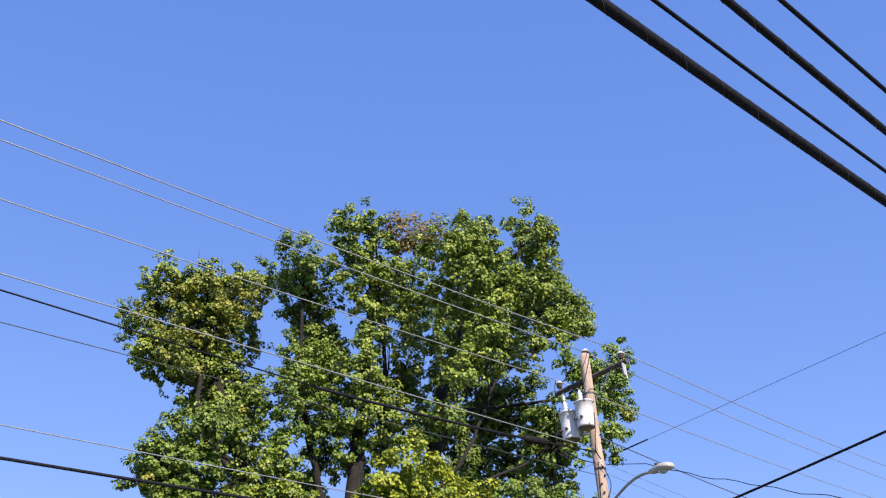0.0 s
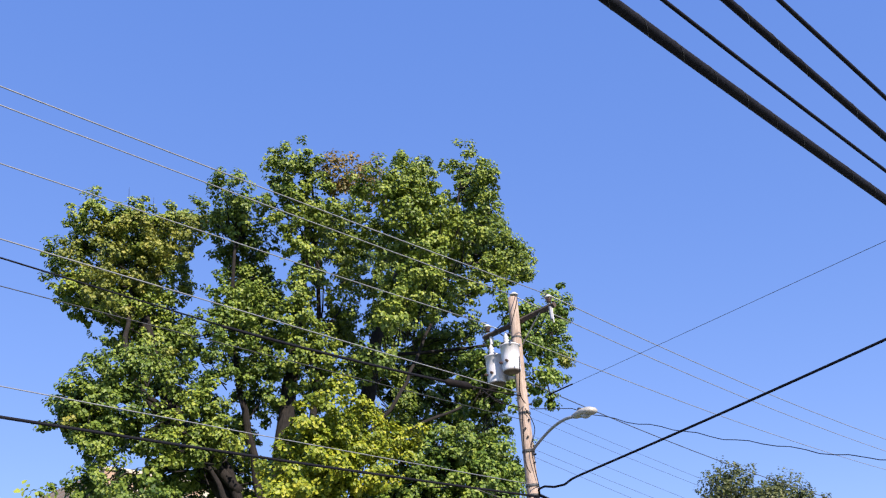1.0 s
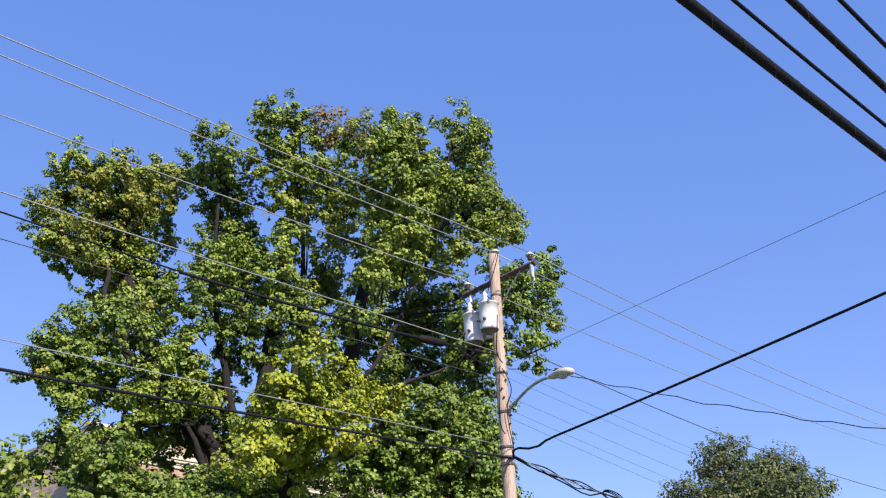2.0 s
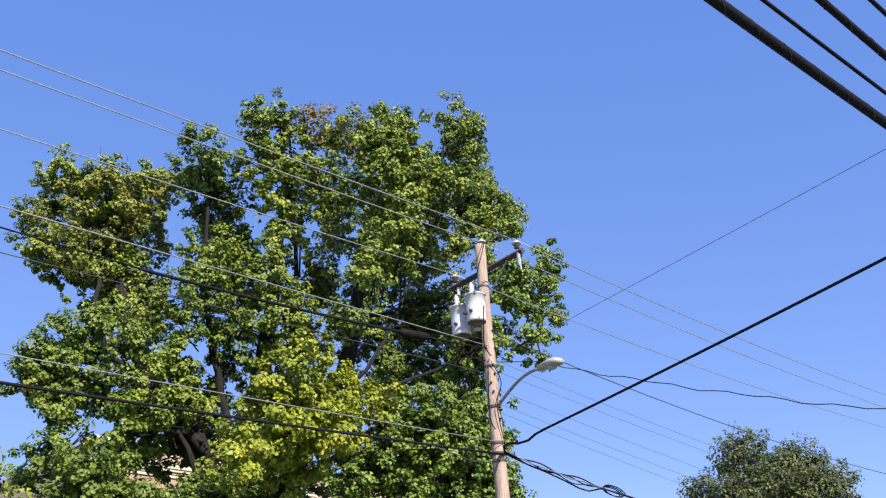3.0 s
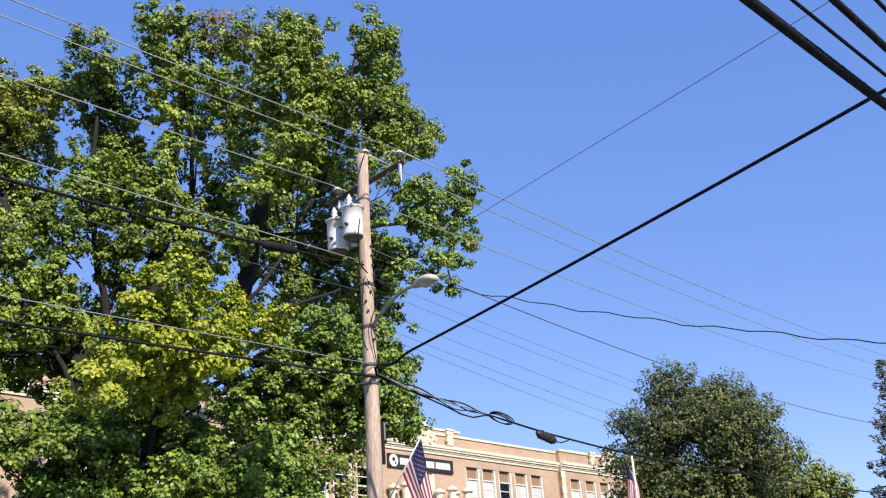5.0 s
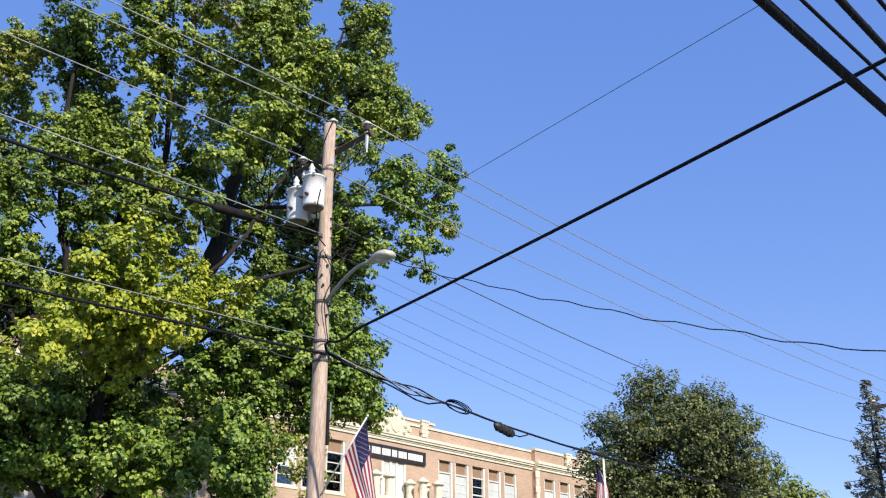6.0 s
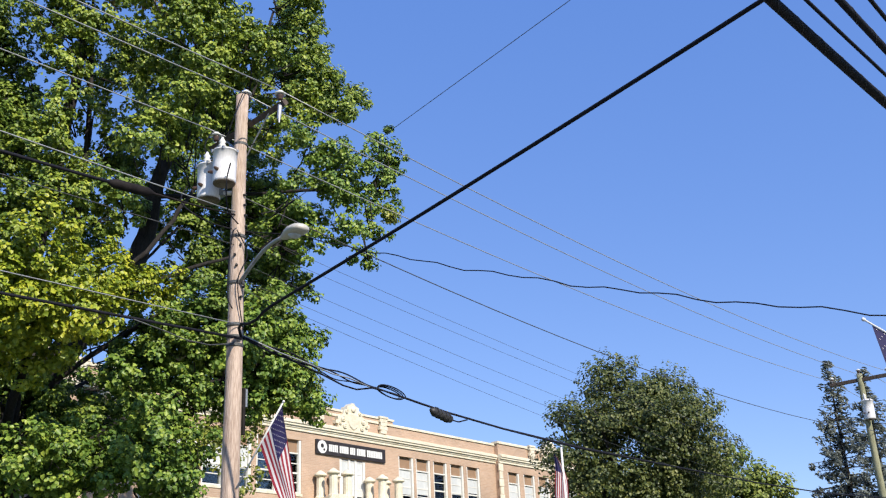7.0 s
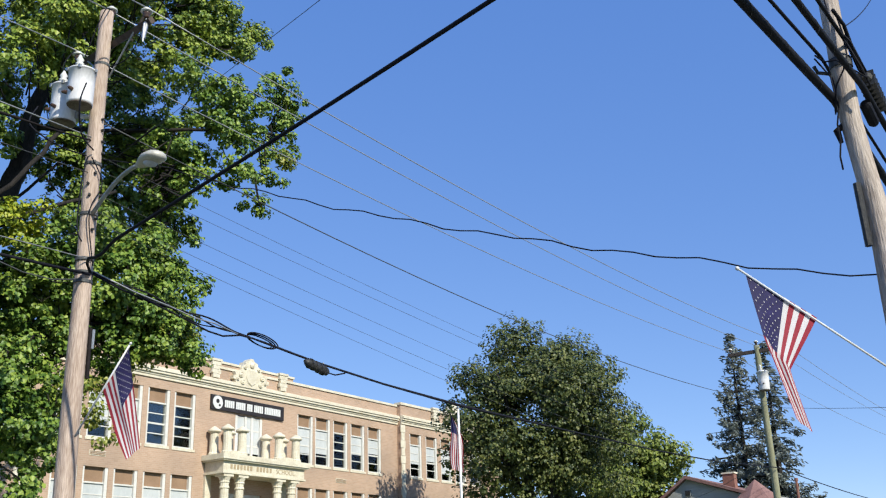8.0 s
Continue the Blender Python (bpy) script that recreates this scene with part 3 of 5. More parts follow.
for z in (6.63, 6.0, 5.82, 5.7, 8.86, 7.35):
    part("band", lathe([(0.157 - 0.0057 * z, -0.02), (0.157 - 0.0057 * z, 0.02)], (PX, PY, z), sides=16), COPPER, pole)
random.seed(12)
for i in range(11):
    a, z = random.uniform(-2.6, -0.6), 6.4 + i * 0.16
    r = 0.152 - 0.0057 * z
    part("bolt", lathe([(0.022, 0), (0.016, 0.035)], (PX + r * math.cos(a) * 0.95, PY + r * math.sin(a) * 0.95, z), (math.cos(a), math.sin(a), 0), 8), DARK, pole)
# tap wires round the tanks and the top
for pts, r in (([(PX + 0.12, PY + 0.05, 9.8), (PX - 0.25, PY - 0.3, 9.5), (14.86, 13.77, 8.82)], 0.008),
               ([(PX + 0.19, PY + 0.93, 9.55), (PX - 0.1, PY + 0.75, 9.1), (14.89, 14.2, 8.6)], 0.008),
               ([(14.7, 13.45, 8.25), (14.6, 13.4, 7.9), (14.8, 13.6, 7.6), (PX - 0.1, PY - 0.12, 7.5)], 0.01),
               ([(14.55, 14.25, 8.1), (14.4, 14.15, 7.75), (14.7, 13.95, 7.5), (PX - 0.12, PY, 7.45)], 0.01),
               ([(PX + 0.05, PY - 0.86, 9.3), (PX + 0.1, PY - 0.45, 8.9), (PX + 0.02, PY - 0.13, 8.8)], 0.008),
               ([(PX - 0.15, PY - 0.08, 7.4), (PX - 0.22, PY - 0.1, 7.0), (PX - 0.2, PY - 0.06, 6.4), (PX - 0.14, PY - 0.1, 6.2)], 0.01),
               ([(PX - 0.12, PY - 0.12, 7.4), (PX + 0.05, PY - 0.16, 7.05), (PX - 0.1, PY - 0.15, 6.6), (PX + 0.02, PY - 0.15, 5.9)], 0.008)):
    fine = []
    for i in range(len(pts) - 1):
        for j in range(6):
            p0, p1, p2, p3 = [Vector(pts[min(max(i + q, 0), len(pts) - 1)]) for q in (-1, 0, 1, 2)]
            u = j / 6
            fine.append(0.5 * (2 * p1 + (p2 - p0) * u + (2 * p0 - 5 * p1 + 4 * p2 - p3) * u * u + (3 * p1 - p0 - 3 * p2 + p3) * u ** 3))
    part("tap_wire", tubed(fine + [Vector(pts[-1])], r, sides=6), BLACK, pole, "", True)
part("conduit", tubed([(PX + 0.115, PY - 0.085, 5.1), (PX + 0.12, PY - 0.09, 4.45)], 0.028), RUSTY, pole, "dark conduit")
part("junction_box", boxed(PX + 0.13, PX + 0.2, PY - 0.07, PY + 0.01, 4.85, 5.1), STEEL, pole, "small grey box")

# street lamp on its bent arm
lamp = thing("street_lamp", "grey cobra-head street lamp on a bent pipe arm", "street lamp", (PX, PY - 0.12, 6.62))
apts = []
for i in range(13):
    u = i / 12
    apts.append((PX - 0.02 - 0.2 * u, PY - 0.1 - 1.12 * u, 6.62 + 0.32 * math.sin(u * 1.85)))
part("arm", tubed(apts, 0.027, sides=10), STEEL, lamp, "", True)
ad = (Vector(apts[-1]) - Vector(apts[-3])).normalized()
hb = Vector(apts[-1])
bm = bmesh.new()
rows_l = []
for u, w, h0, h1 in ((0, 0.04, -0.035, 0.04), (0.08, 0.065, -0.055, 0.06), (0.18, 0.11, -0.055, 0.07), (0.32, 0.145, -0.06, 0.085), (0.44, 0.14, -0.055, 0.08), (0.51, 0.1, -0.045, 0.055), (0.54, 0.04, -0.025, 0.03)):
    side = ad.cross(Vector((0, 0, 1))).normalized()
    up = side.cross(ad)
    rows_l.append([bm.verts.new(hb + ad * u + side * (w * math.cos(a)) + up * ((h1 if math.sin(a) > 0 else -h0) * math.sin(a))) for a in [2 * math.pi * k / 14 for k in range(14)]])
for a, b in zip(rows_l, rows_l[1:]):
    for s in range(14):
        bm.faces.new((a[s], a[(s + 1) % 14], b[(s + 1) % 14], b[s]))
bm.faces.new(rows_l[0])
bm.faces.new(rows_l[-1][::-1])
head = part("lamp_head", bm, LAMPGREY, lamp, "grey cobra lamp head", True)
part("lens", lathe([(0.09, 0), (0.08, -0.025), (0.04, -0.045), (0.005, -0.05)], hb + ad * 0.31 - up * 0.048, up, 14), SHADE, head, "clouded lens", True)
part("photocell", lathe([(0.035, 0), (0.035, 0.06), (0.01, 0.07)], hb + ad * 0.17 + up * 0.055, up, 10), DARK, head)

# pole on the near side of the street
RX, RY = 16.75, 4.655
rpole = thing("utility_pole", "bleached wooden utility pole carrying thick black cables", "utility pole", (RX, RY, 0), "utility poles")
pole_shaft(RX, RY, 9.6, 0.118, 0.084, WOOD_PALE, rpole, crook=0.075)
part("band", lathe([(0.106, -0.045), (0.108, 0.0), (0.106, 0.045)], (RX, RY, 6.36), sides=16), DARK, rpole)
part("standoff", tubed([(RX - 0.02, RY + 0.06, 5.74), (RX - 0.04, RY + 0.13, 5.68), (RX - 0.03, RY + 0.11, 5.56)], [0.03, 0.035, 0.02]), RUSTY, rpole)
part("guard", tubed([(RX - 0.12, RY + 0.03, 5.1), (RX - 0.125, RY + 0.02, 4.5)], 0.034), DARK, rpole, "black cable guard")
part("hook", tubed([(RX, RY + 0.08, 6.28), (RX - 0.08, RY + 0.2, 6.3), (RX - 0.12, RY + 0.22, 6.36)], 0.018), DARK, rpole)
part("conduit", tubed([(RX + 0.14, RY - 0.06, 5.2), (RX + 0.15, RY - 0.06, 0.0)], 0.03), STEEL, rpole)

# far pole down the street
FX, FPY = 44.3, 14.0
fpole = thing("utility_pole", "green-tinged treated utility pole with a pale transformer", "utility pole", (FX, FPY, 0), "utility poles")
pole_shaft(FX, FPY, 10.24, 0.145, 0.105, WOOD_GREEN, fpole)
part("crossarm", boxed(FX - 0.06, FX + 0.06, FPY - 1.1, FPY + 1.1, 9.96, 10.08), ARM, fpole)
for dy in (-1.0, 1.0):
    insulator((FX, FPY + dy, 10.082), fpole)
insulator((FX, FPY, 10.23), fpole)
tank(FX - 0.28, FPY - 0.17, 8.5, 0.2, 0.72, (0.86, 0.5), fpole)


# ---- overhead wires ----
def both_spans(name, label, y, z0, sag_l, sag_r, r, mat, end=44.3, z1=None, yr=None):
    wire(name, label, sagging((-24, y, z0 - 0.02), (PX + 0.05, y, z0), sag_l), r, mat, "power line")
    wire(name, label, sagging((PX + 0.05, y, z0), (end, y if yr is None else yr, z0 + 0.15 if z1 is None else z1), sag_r), r, mat, "power line")


both_spans("power_line", "thin bare aluminium primary conductor", 13.02, 9.5, 0.42, 0.44, 0.009, ALU, z1=10.05, yr=12.8)
both_spans("power_line", "thin bare aluminium primary conductor", 13.89, 9.81, 0.36, 0.39, 0.009, ALU, z1=10.17)
both_spans("power_line", "thin bare aluminium primary conductor", 14.69, 9.48, 0.36, 0.36, 0.009, ALU, z1=10.05, yr=14.8)
wire("power_line", "bare grey neutral conductor", sagging((-24, 13.8, 7.75), (PX, 13.8, 7.72), 0.13), 0.009, ALU, "power line")
wire("power_line", "dark secondary conductor along the street", sagging((PX, 13.8, 8.0), (FX, 13.8, 8.1), 0.62), 0.009, COPPER, "power line")
c1 = wire("cable", "black secondary cable in front of the tree", sagging((-24, 13.8, 7.95), (8.42, 13.8, 7.335), 0.03), 0.011, BLACK, "power line")
wire("cable", "thick black covered cable with a slack middle", sagging((8.4, 13.8, 7.33), (13.04, 13.8, 7.505), 0.03), 0.022, BLACK, "cable")
wire("cable", "thin black service wire", sagging((-24, 13.8, 7.05), (PX - 0.1, 13.8, 7.2), 0.18), 0.006, COPPER, "cable")
case = wire("splice_case", "dark brown cylindrical cable splice case", [(13.0, 13.8, 7.5), (13.06, 13.8, 7.504), (13.1, 13.8, 7.507), (13.58, 13.8, 7.545), (13.62, 13.8, 7.549), (13.7, 13.8, 7.555), (14.4, 13.8, 7.6), (15.09, 13.8, 7.67)], [0.026, 0.055, 0.068, 0.068, 0.055, 0.02, 0.012, 0.012], RUSTY, "splice case", 14)
wire("cable", "thick black telephone cable", sagging((-24, 13.62, 5.6), (PX, 13.7, 5.78), 0.42), 0.02, BLACK, "telephone cable", 8)
wire("cable", "thin strand above the telephone cable", sagging((-24, 13.62, 5.9), (PX, 13.7, 5.98), 0.25), 0.007, ALU, "cable")
drip = [(13.4, 13.62, 5.66), (13.9, 13.62, 5.6), (14.2, 13.62, 5.55), (14.6, 13.64, 5.56), (14.9, 13.68, 5.64), (15.1, 13.7, 5.72)]
wire("cable", "dark slack lashing loop beside the pole", drip, 0.008, COPPER)
# bundle from the pole down the street, with loop and case
bundle = [(15.25, 13.72, 5.8), (15.7, 13.75, 5.72), (16.3, 13.8, 5.66), (16.9, 13.85, 5.58), (17.4, 13.9, 5.5), (17.75, 13.95, 5.5), (18.1, 13.95, 5.58), (18.4, 13.98, 5.59),
          (18.66, 14.0, 5.58), (19.3, 13.95, 5.5), (19.9, 13.9, 5.43), (21.5, 13.85, 5.33), (24, 13.82, 5.26), (28, 13.8, 5.27), (33, 13.8, 5.3), (38, 13.8, 5.42), (44.2, 13.8, 5.75)]
wire("cable", "thick black telephone bundle sagging down the street", bundle, [0.014] * 8 + [0.02] * 4 + [0.03, 0.018, 0.018, 0.018, 0.018], BLACK, "telephone cable", 8)
for phase, drop, r in ((0.0, 0.03, 0.011), (2.1, 0.07, 0.009), (4.2, -0.02, 0.012)):
    pts = []
    for i in range(31):
        u = i / 30
        x = 15.25 + 3.2 * u
        swing = math.sin(math.pi * u)
        pts.append((x, 13.72 + 0.26 * u + 0.03 * math.cos(u * 15 + phase) * swing, 5.82 - 0.3 * u + 0.07 * u * u - drop * swing + 0.035 * math.sin(u * 15 + phase) * swing))
    wire("cable", "thin black cable wound into the telephone bundle", pts, r, BLACK)
wire("cable", "pale strand twisted round the bundle", [(15.25, 13.72, 5.84), (15.9, 13.72, 5.72), (16.6, 13.78, 5.67), (17.1, 13.83, 5.62), (17.5, 13.87, 5.63), (18.0, 13.9, 5.57)], 0.01, ALU)
loop = [(18.66 + (0.34 - 0.001 * i) * math.cos(i * 0.27), 14.02 + 0.0012 * i, 5.61 + (0.1 - 0.0006 * i) * math.sin(i * 0.27) - 0.035 * math.cos(i * 0.27)) for i in range(72)]
wire("cable_loop", "coiled black spare cable loop", loop, 0.0105, BLACK, "cable")
sc = thing("splice_case", "black oval splice case slung under the cable", "splice case", (19.75, 13.9, 5.4))
part("case", tubed([(19.5, 13.9, 5.42), (19.55, 13.9, 5.4), (19.65, 13.9, 5.385), (19.95, 13.9, 5.33), (20.03, 13.9, 5.315), (20.07, 13.9, 5.31)], [0.03, 0.06, 0.08, 0.08, 0.065, 0.03], sides=8), DARK, sc, "", True)
part("tail", tubed([(20.05, 13.9, 5.31), (20.25, 13.9, 5.3), (20.5, 13.9, 5.37)], 0.012), BLACK, sc)
for x in (19.62, 19.72, 19.84, 19.94):
    z = 5.385 - (x - 19.65) * 0.18
    part("rib", tubed([(x - 0.012, 13.9, z + 0.002), (x + 0.012, 13.9, z - 0.002)], 0.092, sides=8), DARK, sc)
for x in (19.6, 19.95):
    part("hanger", tubed([(x, 13.9, 5.36), (x, 13.9, 5.46)], 0.012), STEEL, sc)
# spans beyond the far pole
for y, z in ((12.8, 9.95), (13.8, 10.36), (14.8, 9.95)):
    wire("power_line", "thin bare conductor beyond the far pole", sagging((FX, y, z), (80, y, z + 0.2), 0.4), 0.009, ALU, "power line")
wire("cable", "black telephone cable beyond the far pole", sagging((FX, 13.8, 5.75), (80, 13.8, 6.0), 0.4), 0.018, BLACK, "telephone cable")
wire("cable", "thin service wire crossing near the far pole", sagging((FX, 13.8, 7.9), (41.0, 2.0, 6.6), 0.25), 0.008, COPPER)
wire("cable", "thin service wire to the houses", sagging((FX, 13.8, 6.4), (60.0, 24.0, 6.2), 0.3), 0.008, COPPER)
# faint lines of the next street
for z0, z1, y1 in ((7.0, 5.4, 30.0), (6.75, 5.15, 31.0), (7.35, 6.0, 30.0), (7.55, 6.3, 31.0), (6.6, 4.9, 32.0)):
    wire("cable", "thin service wire running towards the school", sagging((PX + 0.1, 13.9, z0), (33.0, 13.9 + (y1 - 30) * 0.2, z1 + 0.25), 0.12), 0.003, COPPER)
# service drop across to the near pole
pts = [(PX + 0.05, 13.72, 7.42)] + sagging((16.1, 13.4, 7.48), (RX - 0.02, RY + 0.02, 4.24), 0.19, 40)
pts = [Vector(p) for p in pts]
wire("cable", "wavy twisted black service drop across the street", [p + Vector((0, 0, 0.02 * math.sin(i * 1.7) + 0.012 * math.sin(i * 0.8))) for i, p in enumerate(pts)], 0.0075, BLACK)
# heavy cable from the pole across the street
K = [(PX, 13.7, 5.8), (15.06, 13.6, 5.88), (14.9, 13.35, 5.85), (14.78, 13.05, 5.76), (14.66, 12.75, 5.72), (14.6, 12.55, 5.76)]
for i in range(26):
    y = 12.3 - i * 0.75
    d = y - 12.5
    K.append((14.55 + 0.18 * d, y, 5.755 - 0.049 * d + 0.0018 * d * d))
wire("cable", "heavy black cable crossing over the street", K, 0.02, BLACK, "telephone cable", 8)
guy = sagging((16.73, 17.5, 7.89), (9.8, -6, 6.764), 0.011, 20)
wire("guy_wire", "thin grey span guy crossing the street", guy, 0.0038, COPPER, "guy wire")
wire("guy_insulator", "dark rod insulator on the span guy", [Vector((16.73, 17.5, 7.89)).lerp(Vector((9.8, -6, 6.754)), u) for u in (0.17, 0.2)], 0.014, BLACK, "insulator")


def near_cable(label, y0, dy, z0, dz, curve, r, sides=10):
    """Cable along the near side of the street and on past the pole."""
    pts = []
    for i in range(36):
        x = -20 + i * 36.7 / 35
        d = x - 16.7
        z = z0 + dz * d + curve * d * d if d > -13 else z0 - 13 * dz + 169 * curve + 0.004 * (d + 13) ** 2 + (dz - 26 * curve) * (d + 13) * 0.5
        pts.append((x, y0 + dy * d, z))
    for x in (17.4, 18.4, 20, 23, 27, 32, 38, 44):
        u = (x - 16.7) / 27.3
        pts.append((x, y0 - 0.01 * (x - 16.7), z0 - 2.6 * u * (1 - u)))
    return wire("cable", label, pts, r, BLACK, "telephone cable", sides)


def lashing(y0, dy, z0, dz, curve, r):
    """Thin bright lashing wire wound round a near cable."""
    pts = []
    for i in range(520):
        x = 2.0 + i * 14.4 / 519
        d, a = x - 16.7, x * 2 * math.pi / 0.42
        pts.append((x, y0 + dy * d + r * math.cos(a), z0 + dz * d + curve * d * d + r * math.sin(a)))
    return wire("lashing_wire", "thin steel wire wound round the thick cable", pts, 0.002, COPPER, "wire", 4)


CABLES = (("very thick black lashed cable beside the pavement", 4.759, -0.0491, 5.995, 0.0339, 0.0027, 0.041),
          ("thin black cable beside the pavement", 4.809, -0.0515, 6.466, 0.0325, 0.0033, 0.0165),
          ("thick black lashed cable beside the pavement", 4.501, -0.0419, 6.066, 0.0043, 0.0024, 0.03),
          ("medium black cable beside the pavement", 4.556, -0.0261, 6.522, -0.0149, -0.0006, 0.019))
for c in CABLES:
    near_cable(*c)
for c in (CABLES[0], CABLES[2]):
    lashing(*c[1:6], c[6] + 0.001)
TX, TY = 17.15, 4.485
blk = thing("cable_terminal", "black finned cable terminal hung on the cables", "terminal box", (TX, TY, 6.2))
part("case", tubed([(TX - 0.28, TY, 6.24), (TX - 0.24, TY, 6.23), (TX + 0.2, TY - 0.01, 6.13), (TX + 0.24, TY - 0.01, 6.12)], [0.03, 0.062, 0.062, 0.03], sides=10), DARK, blk)
for i in range(7):
    z = 6.22 - i * 0.017
    part("fin", boxed(TX - 0.24 + i * 0.072, TX - 0.222 + i * 0.072, TY - 0.075, TY + 0.075, z - 0.075, z + 0.075), DARK, blk)
part("lower_case", tubed([(TX - 0.2, TY + 0.06, 6.0), (TX - 0.16, TY + 0.06, 5.99), (TX + 0.12, TY + 0.06, 5.92), (TX + 0.16, TY + 0.06, 5.91)], [0.03, 0.055, 0.055, 0.03], sides=10), BLACK, blk)
part("jumper", tubed([(TX - 0.25, TY, 6.24), (RX - 0.05, RY - 0.14, 6.42), (RX - 0.25, RY - 0.13, 6.62), (RX - 0.6, RY - 0.12, 6.6)], 0.018), BLACK, blk, "", True)
for pts in ([(16.55, 4.71, 6.99), (16.55, 4.61, 6.67), (16.55, 4.53, 6.43), (16.57, 4.45, 6.16), (16.6, 4.41, 5.97)],
            [(16.55, 4.66, 6.97), (16.53, 4.64, 6.71), (16.55, 4.5, 6.45), (16.58, 4.42, 6.12)],
            [(16.58, 4.56, 6.5), (16.53, 4.55, 6.32), (16.52, 4.6, 6.18), (16.58, 4.7, 6.07), (16.6, 4.75, 5.8)],
            [(16.6, 4.84, 6.45), (16.55, 4.76, 6.33), (16.52, 4.65, 6.3), (16.52, 4.57, 6.21), (16.58, 4.42, 6.06)],
            [(16.65, 4.73, 6.2), (16.64, 4.72, 5.88), (16.65, 4.76, 5.72), (16.64, 4.755, 5.55), (16.65, 4.785, 5.4), (16.65, 4.78, 5.27)],
            [(16.6, 4.85, 6.42), (16.62, 4.74, 6.2), (16.63, 4.73, 5.98), (16.61, 4.75, 5.84)],
            [(RX - 0.1, RY - 0.06, 6.8), (RX - 0.12, RY - 0.1, 6.5), (RX + 0.1, RY - 0.13, 6.3), (TX - 0.2, TY, 6.24)]):
    part("tap_wire", tubed(pts, 0.0085, sides=6), BLACK, rpole, "", True)

wire("drop_wire", "thin dark service wire leaving the near pole", sagging((16.72, 4.59, 6.71), (22.0, 4.97, 9.93), 0.05, 10), 0.006, BLACK, "wire")


# ---- trees ----
def leaf_mesh(name, centres, normals, size, mat, parent, label="", droop=0.5, seed=1, wide=0.88, turn=0.5):
    """Many small leaves folded along the midrib, as one mesh."""
    rng = np.random.default_rng(seed)
    n = len(centres)
    nrm = normals + np.array(to_sun) * turn + rng.normal(0, 0.34, (n, 3))
    nrm /= np.linalg.norm(nrm, axis=1)[:, None] + 1e-9
    tip = rng.normal(0, 1, (n, 3)) + np.array([0, 0, -droop * 2])
    tip -= nrm * (tip * nrm).sum(1)[:, None]
    tip /= np.linalg.norm(tip, axis=1)[:, None] + 1e-9
    side = np.cross(tip, nrm)
    s = size * rng.uniform(0.65, 1.3, (n, 1))
    base = centres - tip * s * 0.45
    w, fold = side * s * wide * 0.5, nrm * s * 0.16
    vs = [base, base + tip * s * 0.34 + w * 1.1 + fold, base + tip * s * 0.74 + w * 0.72 + fold * 0.6, base + tip * s - nrm * s * 0.1,
          base + tip * s * 0.74 - w * 0.72 + fold * 0.6, base + tip * s * 0.34 - w * 1.1 + fold]
    v = np.stack(vs, 1).reshape(-1, 3)
    k = np.arange(n)[:, None] * 6
    faces = np.stack([k + np.array(q) for q in ((0, 1, 2, 3), (0, 3, 4, 5))], 1).reshape(-1, 4)
    me = bpy.data.meshes.new(name)
    me.vertices.add(len(v))
    me.vertices.foreach_set("co", v.astype(np.float32).ravel())
    me.loops.add(faces.size)
    me.loops.foreach_set("vertex_index", faces.astype(np.int32).ravel())
    me.polygons.add(len(faces))
    me.polygons.foreach_set("loop_start", np.arange(0, faces.size, 4, dtype=np.int32))
    me.update(calc_edges=True)
    me.materials.append(mat)
    ob = new(name, me)
    ob.parent, ob.matrix_parent_inverse = parent, parent.matrix_basis.inverted()
    if label:
        ob["label"] = label
    return ob


def clump_points(lobes, density, rng, tuft=0.23, per=14, flat=0.85, lean=0.9):
    """Leaf places in tufts over the shells of the lobes."""
    cs, ns = [], []
    for x, y, z, r in lobes:
        k = max(int(density * r * r), 8)
        d = rng.normal(0, 1, (k, 3))
        d /= np.linalg.norm(d, axis=1)[:, None]
        rad = r * (0.35 + 0.75 * rng.random((k, 1)) ** 0.6)
        c = np.array([x, y, z]) + d * rad * np.array([1.05, 1.05, flat]) + rng.normal(0, 0.08, (k, 3))
        off = rng.normal(0, 1, (k, per, 3))
        off /= np.linalg.norm(off, axis=2)[:, :, None]
        p = c[:, None, :] + off * tuft * rng.uniform(0.7, 1.3, (k, 1, 1)) * rng.uniform(0.55, 1.1, (k, per, 1)) * np.array([1, 1, 0.75])
        nn = off * (1.4 - lean) + d[:, None, :] * lean + np.array([0, 0, 0.35])
        cs.append(p.reshape(-1, 3))
        ns.append(nn.reshape(-1, 3))
    return np.concatenate(cs), np.concatenate(ns)


# sky gaps through the crown: x and z where y is 19, x and z where y is 28, half width
GAPS = [(12.1, 11.0, 17.1, 16.3, 0.33), (13.9, 11.9, 20.0, 17.6, 0.28), (15.0, 11.5, 21.8, 17.0, 0.3), (10.0, 9.3, 14.0, 13.5, 0.33), (10.4, 9.4, 14.6, 13.6, 0.23), (12.1, 9.7, 17.1, 14.1, 0.2), (16.6, 10.7, 24.3, 15.7, 0.17), (18.0, 10.0, 26.3, 14.6, 0.15), (19.4, 11.2, 28.5, 16.5, 0.17), (10.4, 6.6, 14.5, 9.3, 0.25), (11.0, 6.9, 15.4, 9.8, 0.17), (19.5, 9.9, 28.7, 14.4, 0.15)]


def open_gaps(P, N):
    keep = np.ones(len(P), bool)
    u = (P[:, 1] - 19.0) / 9.0
    for x0, z0, x1, z1, r in GAPS:
        keep &= np.hypot(P[:, 0] - x0 - (x1 - x0) * u, P[:, 2] - z0 - (z1 - z0) * u) > r * (1 + 0.3 * u) * (0.8 + 0.35 * np.sin(7 * P[:, 0] + 9 * P[:, 2]))
    return P[keep], N[keep]


